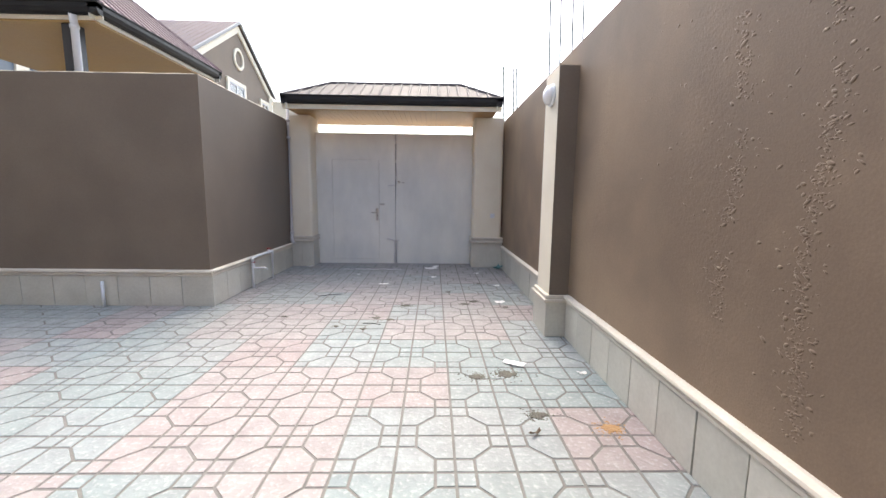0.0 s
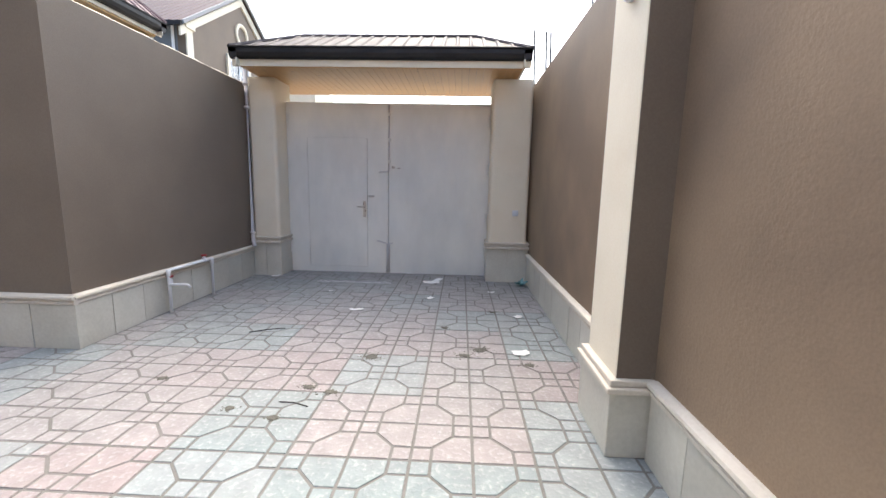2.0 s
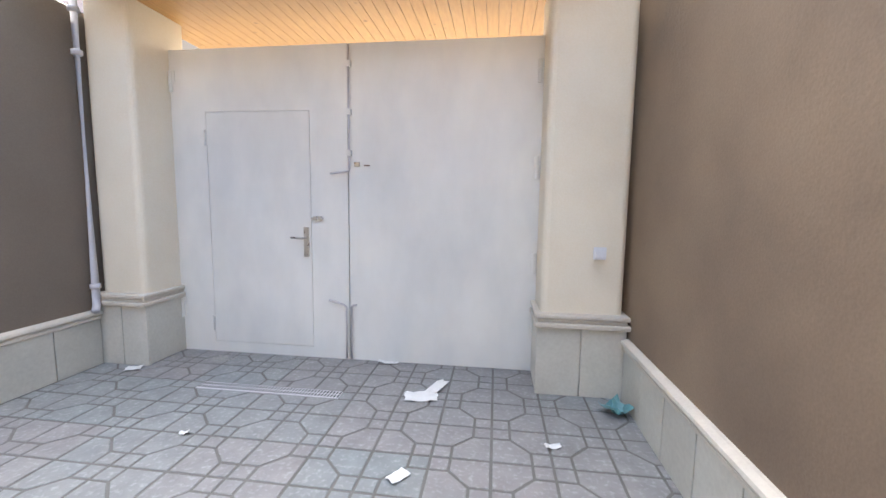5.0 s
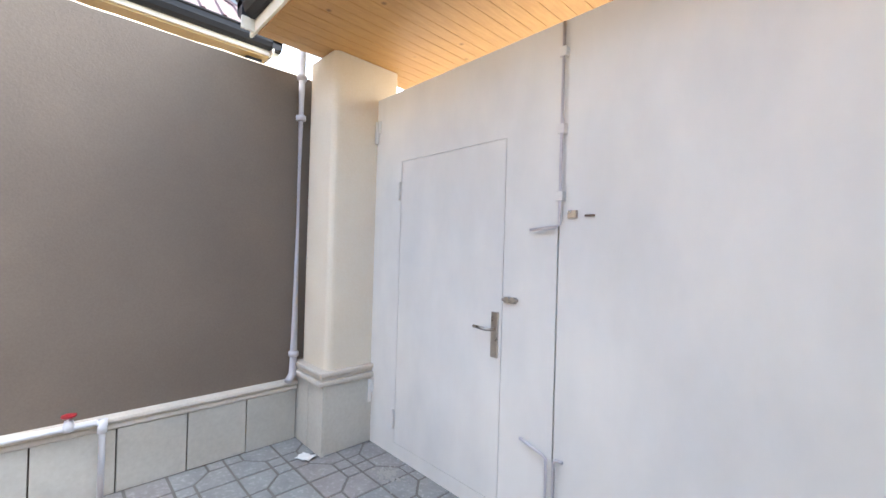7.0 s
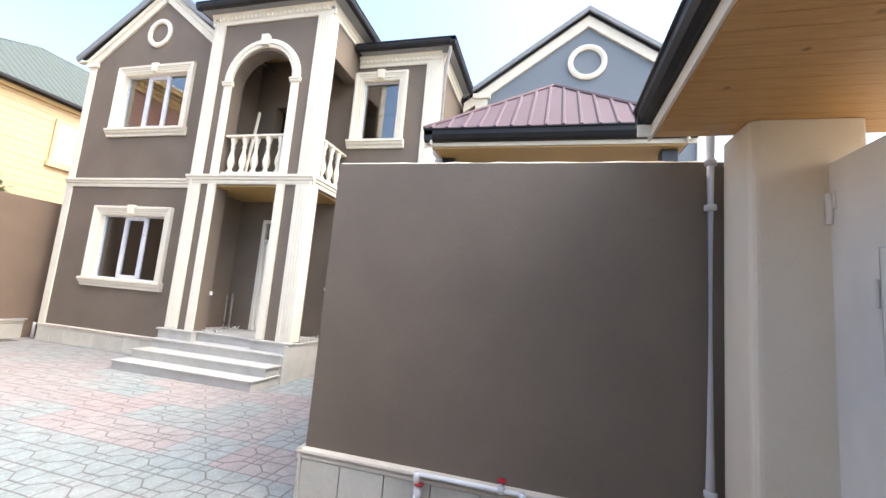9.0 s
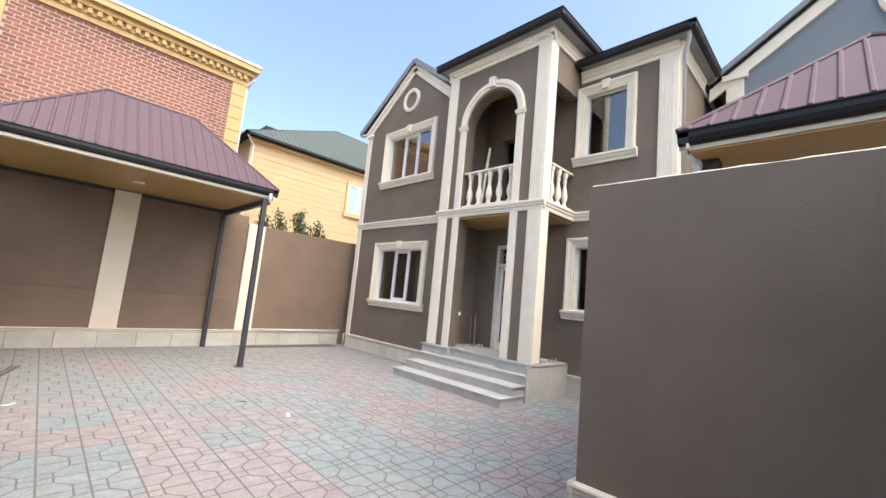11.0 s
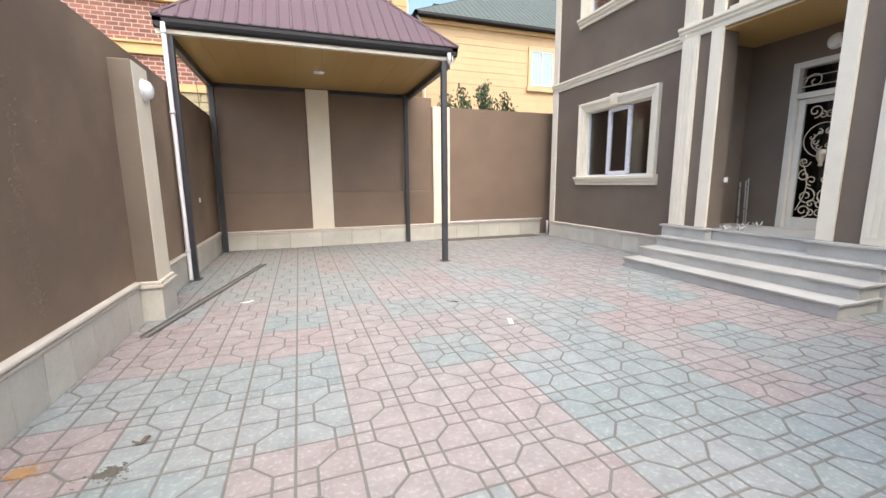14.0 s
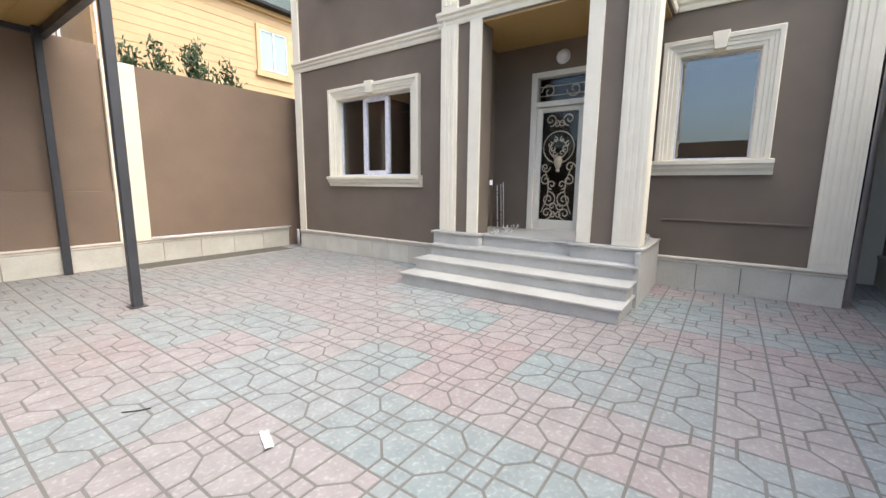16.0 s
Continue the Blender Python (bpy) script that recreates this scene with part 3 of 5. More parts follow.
def hip_roof(name, x0, x1, y0, y1, z0, z1, axis, run, mat, parent, step=0.2):
    """Four sheet-metal slopes with ridge caps; axis: the ridge's way."""
    bm = bmesh.new()
    if axis == "x":
        ym = (y0 + y1) / 2
        a, b = (x0 + run, ym, z1), (x1 - run, ym, z1)
        sl = (((x0, y0, z0), (x1, y0, z0), a, b), ((x1, y1, z0), (x0, y1, z0), b, a), ((x0, y1, z0), (x0, y0, z0), a, a), ((x1, y0, z0), (x1, y1, z0), b, b))
        hips = (((x0, y0, z0), a), ((x0, y1, z0), a), ((x1, y0, z0), b), ((x1, y1, z0), b), (a, b))
    else:
        xm = (x0 + x1) / 2
        a, b = (xm, y0 + run, z1), (xm, y1 - run, z1)
        sl = (((x1, y0, z0), (x1, y1, z0), a, b), ((x0, y1, z0), (x0, y0, z0), b, a), ((x0, y0, z0), (x1, y0, z0), a, a), ((x1, y1, z0), (x0, y1, z0), b, b))
        hips = (((x0, y0, z0), a), ((x1, y0, z0), a), ((x0, y1, z0), b), ((x1, y1, z0), b), (a, b))
    ribs = []
    for s in sl:
        slope(bm, *s, step=step, ribs=ribs)
    ob = part(name, bm, mat, parent)
    for rb in ribs:
        part("rib", rb, mat, ob)
    for p, q in hips:
        if (Vector(p) - Vector(q)).length > 0.05:
            part("ridge_cap", tube(bmesh.new(), (Vector(p) + Vector((0, 0, 0.025)), Vector(q) + Vector((0, 0, 0.03))), 0.032, 6), mat, ob)
    return ob


GUTTER_PROFILE = ((0, 0), (0.05, -0.005), (0.09, 0.02), (0.11, 0.07), (0.11, 0.125), (0.125, 0.135), (0.125, 0.15), (0.0, 0.15))


def gutters(parent, x0, x1, y0, y1, z, sides, mat=GUTTER, board=0.07):
    """Black gutters outside an eave, with a white board below them."""
    for s in sides:
        p, q, o = {"S": ((x0 - 0.11, y0, z), (x1 + 0.11, y0, z), (0, -1, 0)), "N": ((x0 - 0.11, y1, z), (x1 + 0.11, y1, z), (0, 1, 0)), "W": ((x0, y0 - 0.11, z), (x0, y1 + 0.11, z), (-1, 0, 0)), "E": ((x1, y0 - 0.11, z), (x1, y1 + 0.11, z), (1, 0, 0))}[s]
        part("gutter", moulding(bmesh.new(), p, q, o, GUTTER_PROFILE), mat, parent, "black metal gutter")
        if board:
            a, b = Vector(p), Vector(q)
            d = Vector(o) * 0.02
            lo = (min(a.x, b.x, a.x + d.x), min(a.y, b.y, a.y + d.y), z - board)
            hi = (max(a.x, b.x, a.x + d.x), max(a.y, b.y, a.y + d.y), z + 0.0)
            part("fascia_board", boxes((lo, hi), bevel=0.003), TRIM, parent, "white eaves board")


canopy = thing("gate_canopy", "small hipped gate roof with grey ribbed metal and pine soffit", "roof")
gx0, gx1, gy0, gy1 = -2.66, 1.28, 8.05, 9.75
hip_roof("roof_sheet", gx0 - 0.1, gx1 + 0.1, gy0 - 0.1, gy1 + 0.1, 3.31, 3.77, "x", 0.72, GREYROOF, canopy, 0.19)
gutters(canopy, gx0, gx1, gy0, gy1, 3.19, "SNEW", board=0.09)
n = 38
w = (gx1 - gx0) / n
for i in range(n):
    part("plank", boxes(((gx0 + i * w + 0.0015, gy0, 3.09), (gx0 + (i + 1) * w - 0.0015, gy1, 3.11 + random.uniform(0, 0.002))), bevel=0.0015), PINE, canopy, "knotty varnished pine plank" if i == 0 else "")
part("filling", boxes(((gx0, gy0, 3.115), (gx1, gy1, 3.30))), GREYROOF, canopy)


def downpipe(pts, r, label, clips=(), group="downpipes", mat=PIPE):
    t = thing("downpipe", label, "pipe", group)
    part("pipe", tube(bmesh.new(), pts, r, 12), mat, t, smooth=True)
    for p in clips:
        part("collar", lathe(bmesh.new(), (p[0], p[1], p[2] - 0.02), ((r + 0.001, 0), (r + 0.010, 0.005), (r + 0.010, 0.04), (r + 0.001, 0.045)), 12), mat, t, smooth=True)
    return t


downpipe(((LX + 0.05, 8.46, 3.20), (LX + 0.05, 8.46, 0.62), (LX + 0.06, 8.45, 0.54), (LX + 0.10, 8.40, 0.50)), 0.030, "pale downpipe in the corner beside the gate post", ((LX + 0.05, 8.46, 2.62), (LX + 0.05, 8.46, 0.70), (LX + 0.05, 8.46, 2.95)))

# ---- water pipes and taps on the partition wall ----
t = thing("garden_tap", "white plastic water pipe with two red valves and a tap", "tap")
px = LX + 0.10
part("pipe", tube(bmesh.new(), ((px, 6.48, 0.0), (px, 6.48, 0.46), (px, 6.50, 0.49), (px, 7.24, 0.49), (px, 7.27, 0.46), (px, 7.27, 0.0)), 0.017, 10), WHITE, t, smooth=True)
for y in (6.48, 7.27):
    part("elbow", tube(bmesh.new(), ((px, y, 0.42), (px, y, 0.50)), 0.025, 10), WHITE, t, smooth=True)
for y, z in ((6.50, 0.36), (7.12, 0.50)):
    v = part("valve", lathe(bmesh.new(), (px, y, z), ((0.024, -0.03), (0.028, 0), (0.02, 0.03), (0.009, 0.035), (0.009, 0.055))), WHITE, t, smooth=True)
    part("valve_wheel", lathe(bmesh.new(), (px, y, z + 0.05), ((0.03, 0), (0.036, 0.006), (0.036, 0.014), (0.012, 0.02))), RED, v, "red valve wheel")
part("spout", tube(bmesh.new(), ((px, 6.48, 0.33), (px + 0.20, 6.50, 0.33), (px + 0.23, 6.50, 0.30)), 0.014, 8), WHITE, t, smooth=True)
t = thing("stub_pipe", "short white pipe stub standing against the plinth", "pipe")
part("pipe", tube(bmesh.new(), ((-4.24, 5.37, 0), (-4.24, 5.37, 0.34)), 0.02, 10), WHITE, t, smooth=True)

# ---- carport ----
carport = thing("carport", "open carport, dark steel posts, plum ribbed hip roof", "carport")
cx0, cx1, cy0, cy1 = -3.0, 1.53, -5.34, -2.28
for x, y in ((-2.87, -2.28), (1.47, -2.28), (-2.87, -5.16), (1.45, -5.16)):
    p = part("post", boxes(((x - 0.05, y - 0.05, 0.0), (x + 0.05, y + 0.05, 3.74)), bevel=0.006), POST, carport)
    if y > -3:
        part("base_plate", boxes(((x - 0.09, y - 0.09, 0), (x + 0.09, y + 0.09, 0.012)), bevel=0.003), POST, p)
for a, b in (((cx0, cy0, 3.62), (cx0 + 0.1, cy1, 3.74)), ((cx1 - 0.1, cy0, 3.62), (cx1, cy1, 3.74)), ((cx0 + 0.1, cy0, 3.66), (cx1 - 0.1, cy0 + 0.08, 3.74))):
    part("beam", boxes((a, b), bevel=0.004), POST, carport)
n = 10
for i in range(n):
    w = (cx1 - cx0) / n
    part("soffit_panel", boxes(((cx0 + i * w + 0.0015, cy0, 3.742), (cx0 + (i + 1) * w - 0.0015, cy1 + 0.02, 3.76)), bevel=0.001), SOFFIT, carport, "tan soffit panel" if i == 0 else "")
part("filling", boxes(((cx0, cy0, 3.765), (cx1, cy1, 3.95))), PLUM, carport)
gutters(carport, cx0, cx1, cy0, cy1, 3.82, "NEW", board=0.08)
hip_roof("roof_sheet", cx0 - 0.11, cx1 + 0.11, cy0 - 0.05, cy1 + 0.11, 3.95, 5.50, "x", 1.57, PLUM, carport, 0.2)
t = thing("ceiling_lamp", "flat round white lamp under the carport soffit", "lamp")
part("disc", lathe(bmesh.new(), (-0.73, -3.75, 3.715), ((0.06, 0), (0.105, 0.006), (0.11, 0.02), (0.11, 0.028)), 24), LAMP, t, smooth=True)
downpipe(((1.50, -2.12, 3.86), (1.50, -2.12, 0.10), (1.48, -2.06, 0.04)), 0.031, "white downpipe beside the carport post", ((1.50, -2.12, 2.6), (1.50, -2.12, 0.5), (1.50, -2.12, 3.72)))
downpipe(((-2.94, -2.17, 3.86), (-2.94, -2.17, 3.66)), 0.034, "short white outlet under the carport gutter", ())

# ---- house ----
FX, PX, WX = -7.06, -6.72, -8.10
house = thing("house", "two-storey taupe stucco house with cream mouldings and arched porch", "house")
W1 = (-3.47, -1.46, 1.66, 3.22)
W2 = (-3.56, -1.55, 5.45, 6.92)
W4 = (2.66, 3.60, 1.88, 3.32)
W3 = (2.74, 3.68, 5.46, 6.98)
DOOR = (0.42, 1.44, 0.70, 3.42)
BALC = (0.30, 1.30, 4.12, 6.4)
T = 0.3


def hpart(name, bm, mat, label=""):
    return part(name, bm, mat, house, label)


hw = hpart("wall", wall_grid(bmesh.new(), "x", FX, -T, -4.85, -0.3, 0, 7.6, (W1, W2)), STUCCO)
left_front = hw
# gable triangle over the left wing
bm = bmesh.new()
GA = (-2.6, 9.25)
vs = [bm.verts.new((x, y, z)) for x in (FX, FX - T) for y, z in ((-4.85, 7.6), (-0.3, 7.6), (-0.3, 7.62), GA, (-4.85, 7.62))]
bm.faces.new(vs[:5])
bm.faces.new(vs[5:][::-1])
for i in range(5):
    bm.faces.new((vs[i], vs[(i + 1) % 5], vs[(i + 1) % 5 + 5], vs[i + 5]))
bmesh.ops.recalc_face_normals(bm, faces=bm.faces[:])
gable = hpart("gable", bm, STUCCO)
hpart("wall", boxes(((-16, -4.85, 0), (FX - T, -4.85 + T, 7.6))), STUCCO)
hpart("wall", boxes(((-16.3, -4.85, 0), (-16, 4.68, 7.6))), STUCCO)
hpart("wall", boxes(((-16, 4.68 - T, 0), (WX - T, 4.68, 7.6))), STUCCO)
right_front = hpart("wall", wall_grid(bmesh.new(), "x", WX, -T, -0.3, 4.68, 0, 7.6, (W4, W3, DOOR, BALC)), STUCCO)
hpart("wall", boxes(((WX, -0.6, 0), (FX - T, -0.3, 7.6))), STUCCO)
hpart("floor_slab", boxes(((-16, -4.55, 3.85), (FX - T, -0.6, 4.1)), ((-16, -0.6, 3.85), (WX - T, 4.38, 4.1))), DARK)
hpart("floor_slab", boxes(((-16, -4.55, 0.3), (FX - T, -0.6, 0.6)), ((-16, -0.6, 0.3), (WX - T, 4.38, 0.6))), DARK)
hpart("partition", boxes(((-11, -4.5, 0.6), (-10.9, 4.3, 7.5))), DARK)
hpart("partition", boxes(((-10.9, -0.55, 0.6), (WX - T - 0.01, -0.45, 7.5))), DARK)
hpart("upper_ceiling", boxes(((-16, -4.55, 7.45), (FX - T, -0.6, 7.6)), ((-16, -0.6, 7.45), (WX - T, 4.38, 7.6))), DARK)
# porch piers, upper storey front with its arch
for y0, y1 in ((-0.51, 0.19), (1.77, 2.54)):
    hpart("pier", boxes(((PX - 0.32, y0, 0.72), (PX, y1, 4.0))), STUCCO)
bm = bmesh.new()
ya, yb, zs, zt, z0 = 0.18, 1.78, 6.25, 8.02, 4.0
yc, rad = (ya + yb) / 2, (yb - ya) / 2
box(bm, (PX - 0.32, -0.51, z0), (PX, ya, zt))
box(bm, (PX - 0.32, yb, z0), (PX, 2.54, zt))
N = 24
for i in range(N):
    a0, a1 = math.pi * (1 - i / N), math.pi * (1 - (i + 1) / N)
    q = []
    for x in (PX, PX - 0.32):
        for a, top in ((a0, False), (a1, False), (a1, True), (a0, True)):
            q.append(bm.verts.new((x, yc + rad * math.cos(a), zt if top else zs + rad * math.sin(a))))
    for f in ((0, 1, 2, 3), (7, 6, 5, 4), (0, 4, 5, 1), (3, 2, 6, 7)):
        bm.faces.new([q[k] for k in f])
bmesh.ops.remove_doubles(bm, verts=bm.verts[:], dist=1e-4)
porch_front = hpart("porch_front", bm, STUCCO)
# side of the porch block: open below the lintel, shut towards the left wing
hpart("porch_side", boxes(((WX, 2.22, 6.95), (PX - 0.32, 2.54, 8.02))), STUCCO)
hpart("porch_side", boxes(((FX - T, -0.46, 4.0), (PX - 0.32, -0.16, 8.02))), STUCCO)
hpart("porch_side", boxes(((FX - 0.02, -0.46, 0.72), (PX - 0.32, -0.13, 4.0))), STUCCO)
hpart("porch_side", boxes(((WX - T, -0.46, 7.6), (WX, 2.54, 8.02))), STUCCO)
hpart("porch_side", boxes(((WX, -0.46, 7.6), (FX - T, -0.16, 8.02))), STUCCO)
hpart("balcony_slab", boxes(((WX, -0.3, 3.905), (PX - 0.32, 2.53, 4.08))), STUCCO)
hpart("lintel", boxes(((PX - 0.318, 0.19, 3.905), (PX - 0.004, 1.77, 4.0))), STUCCO)
hpart("porch_soffit", boxes(((WX, -0.28, 3.88), (PX - 0.322, 2.51, 3.904)), ((PX - 0.322, 0.192, 3.88), (PX - 0.004, 1.768, 3.904))), SOFFIT, "varnished tan board soffit")
hpart("loggia_soffit", boxes(((WX, -0.16, 7.70), (PX - 0.32, 2.22, 7.76))), SOFFIT)


def strip(y0, y1, z0, z1, x=PX, d=0.05, flutes=0, name="pilaster", side=None):
    """Cream pilaster strip on the facade; flutes are raised reeds."""
    p = hpart(name, boxes(((x, y0, z0), (x + d, y1, z1)), bevel=0.005), TRIM)
    if flutes:
        w = (y1 - y0 - 0.06) / flutes
        for i in range(flutes):
            a = y0 + 0.03 + i * w
            part("reed", boxes(((x + d - 0.002, a + w * 0.14, z0 + 0.08), (x + d + 0.008, a + w * 0.86, z1 - 0.05)), bevel=0.004), TRIM, p)
    return p


for z0, z1 in ((0.74, 3.93), (4.14, 7.78)):
    strip(-0.53, -0.23, z0, z1, flutes=3)
    strip(2.23, 2.56, z0, z1, flutes=4)
for y0, y1 in ((0.0, 0.195), (1.765, 1.95)):
    strip(y0, y1, 0.74, 3.93)
    strip(y0, y1, 4.14, 6.25)
    hpart("impost", boxes(((PX - 0.02, y0 - 0.03, 6.22), (PX + 0.075, y1 + 0.03, 6.28)), ((PX, y0 - 0.045, 6.28), (PX + 0.09, y1 + 0.045, 6.32)), bevel=0.006), TRIM)
# corner column's side face
for z0, z1 in ((0.74, 3.93), (4.14, 7.78)):
    p = hpart("pilaster", boxes(((PX - 0.24, 2.54, z0), (PX + 0.048, 2.575, z1)), bevel=0.005), TRIM)
    for i in range(3):
        a = PX - 0.225 + i * 0.087
        part("reed", boxes(((a + 0.012, 2.573, z0 + 0.08), (a + 0.072, 2.583, z1 - 0.05)), bevel=0.004), TRIM, p)
# arch trim
bm = bmesh.new()
rows = []
for i in range(N + 1):
    a = math.pi * (1 - i / N)
    rows.append([bm.verts.new((PX + dx, yc + r * math.cos(a), zs + 0.07 + r * math.sin(a))) for r, dx in ((0.79, 0), (0.79, 0.05), (0.86, 0.05), (0.87, 0.075), (0.96, 0.075), (0.98, 0.05), (0.98, 0))])
for a, b in zip(rows, rows[1:]):
    for k in range(6):
        bm.faces.new((a[k], a[k + 1], b[k + 1], b[k]))
bmesh.ops.recalc_face_normals(bm, faces=bm.faces[:])
hpart("arch_moulding", bm, TRIM)
hpart("keystone", boxes(((PX, yc - 0.09, 7.12), (PX + 0.13, yc + 0.09, 7.38)), bevel=0.015), TRIM)
# string courses and cornices
for a, b, o in (((FX, -4.87, 3.93), (FX, -0.46, 3.93), (1, 0, 0)), ((PX, -0.60, 3.93), (PX, 2.64, 3.93), (1, 0, 0)), ((PX + 0.06, 2.54, 3.93), (WX, 2.54, 3.93), (0, 1, 0)), ((WX, 2.59, 3.93), (WX, 4.70, 3.93), (1, 0, 0)), ((FX - 0.05, -0.46, 3.93), (PX + 0.06, -0.46, 3.93), (0, -1, 0))):
    hpart("string_course", moulding(bmesh.new(), a, b, o, BAND_PROFILE), TRIM)
for a, b, o in (((PX, -0.60, 7.76), (PX, 2.64, 7.76), (1, 0, 0)), ((PX + 0.06, 2.54, 7.76), (WX, 2.54, 7.76), (0, 1, 0)), ((WX, 2.59, 7.33), (WX, 4.70, 7.33), (1, 0, 0)), ((WX, 4.68, 7.33), (-15.9, 4.68, 7.33), (0, 1, 0)), ((FX - 0.3, -0.46, 7.76), (PX + 0.06, -0.46, 7.76), (0, -1, 0))):
    hpart("cornice", moulding(bmesh.new(), a, b, o, CORNICE), TRIM)
# beads along the cornices
bm = boxes(((0, -0.03, 0), (0.03, 0.03, 0.07)), bevel=0.008)
bead_mesh = bpy.data.meshes.new("cornice_bead")
bm.to_mesh(bead_mesh)
bm.free()
bead_mesh.materials.append(TRIM)
for x, y0, y1, z in ((PX + 0.055, -0.52, 2.58, 7.76), (WX + 0.055, 2.66, 4.62, 7.33)):
    for i in range(int((y1 - y0) / 0.11)):
        ob = new("cornice_bead", bead_mesh)
        ob.location = (x, y0 + i * 0.11, z + 0.10)
        ob.parent = house
# raking gable boards
for y, z in ((-5.0, 7.38), (-0.38, 7.50)):
    a, b = Vector((FX, y, z + 0.02)), Vector((FX, GA[0], GA[1] + 0.02))
    d = (b - a).normalized()
    nrm = Vector((0, -d.z, d.y)) if d.y > 0 else Vector((0, d.z, -d.y))
    bm = bmesh.new()
    q = [bm.verts.new(p + nrm * h + Vector((x, 0, 0))) for p in (a, b) for x, h in ((0, -0.27), (0.05, -0.27), (0.05, -0.12), (0.09, -0.10), (0.09, 0.0), (0, 0.0))]
    for i in range(6):
        bm.faces.new((q[i], q[(i + 1) % 6], q[(i + 1) % 6 + 6], q[i + 6]))
    bm.faces.new(q[:6][::-1])
    bm.faces.new(q[6:])
    bmesh.ops.recalc_face_normals(bm, faces=bm.faces[:])
    hpart("raking_moulding", bm, TRIM)


def ring(bm, x, y, z, r0, r1, d=0.06, n=32):
    rows = [[bm.verts.new((x + dx, y + r * math.cos(2 * math.pi * i / n), z + r * math.sin(2 * math.pi * i / n))) for r, dx in ((r0, 0), (r0, d * 0.7), ((r0 + r1) / 2, d), (r1, d * 0.7), (r1, 0))] for i in range(n)]
    for i in range(n):
        a, b = rows[i], rows[(i + 1) % n]
        for k in range(4):
            bm.faces.new((a[k], a[k + 1], b[k + 1], b[k]))
    bmesh.ops.recalc_face_normals(bm, faces=bm.faces[:])
    return bm


hpart("roundel", ring(bmesh.new(), FX, -2.68, 8.05, 0.27, 0.39), TRIM)
# corner strips
strip(-4.87, -4.66, 0.42, 3.93, FX, 0.04)
strip(-4.87, -4.66, 4.14, 7.30, FX, 0.04)
hpart("capital", boxes(((FX, -4.95, 7.22), (FX + 0.09, -4.6, 7.34)), bevel=0.01), TRIM)
strip(4.34, 4.68, 0.46, 3.93, WX, 0.05, 4)
strip(4.34, 4.68, 4.14, 7.33, WX, 0.05, 4)
hpart("pilaster", boxes(((WX - 0.4, 4.68, 0.46), (WX + 0.048, 4.715, 3.93)), ((WX - 0.4, 4.68, 4.14), (WX + 0.048, 4.715, 7.33)), bevel=0.004), TRIM)
hpart("thin_moulding", boxes(((WX, 2.62, 1.00), (WX + 0.025, 4.3, 1.03)), bevel=0.006), STUCCO)
# stone skirting of the house
slabs(left_front, "x", FX, 1, -4.87, -0.6, 0.34, 0.5)
slabs(right_front, "x", WX, 1, 2.60, 4.72, 0.38, 0.5)


def architrave(x, y0, y1, z0, z1, k):
    """Stepped moulding up one side of an opening, over it and down the other, mitred at the corners."""
    bm = bmesh.new()
    rows = []
    for o, d in ((0, 0), (0, 0.035), (0.05, 0.04), (0.055, 0.055), (0.10, 0.058), (0.108, 0.07), (0.142, 0.074), (0.15, 0.092), (k, 0.095), (k + 0.012, 0.08), (k + 0.012, 0)):
        rows.append([bm.verts.new((x + d, y, z)) for y, z in ((y0 - o, z0), (y0 - o, z1 + o), (y1 + o, z1 + o), (y1 + o, z0))])
    for a, b in zip(rows, rows[1:]):
        for i in range(3):
            bm.faces.new((a[i], a[i + 1], b[i + 1], b[i]))
    for i in (0, 3):
        bm.faces.new([q[i] for q in rows])
    bmesh.ops.recalc_face_normals(bm, faces=bm.faces[:])
    return bm


def wedge(x0, x1, y, low, high, z0, z1):
    """A keystone that widens upwards."""
    bm = bmesh.new()
    v = [bm.verts.new((x, y + s * h, z)) for x in (x0, x1) for s, h, z in ((-1, low, z0), (1, low, z0), (1, high, z1), (-1, high, z1))]
    for f in ((0, 1, 2, 3), (4, 5, 6, 7), (0, 1, 5, 4), (1, 2, 6, 5), (2, 3, 7, 6), (3, 0, 4, 7)):
        bm.faces.new([v[i] for i in f])
    bmesh.ops.recalc_face_normals(bm, faces=bm.faces[:])
    bmesh.ops.bevel(bm, geom=bm.edges[:], offset=0.008, segments=2, affect="EDGES", profile=0.5)
    return bm


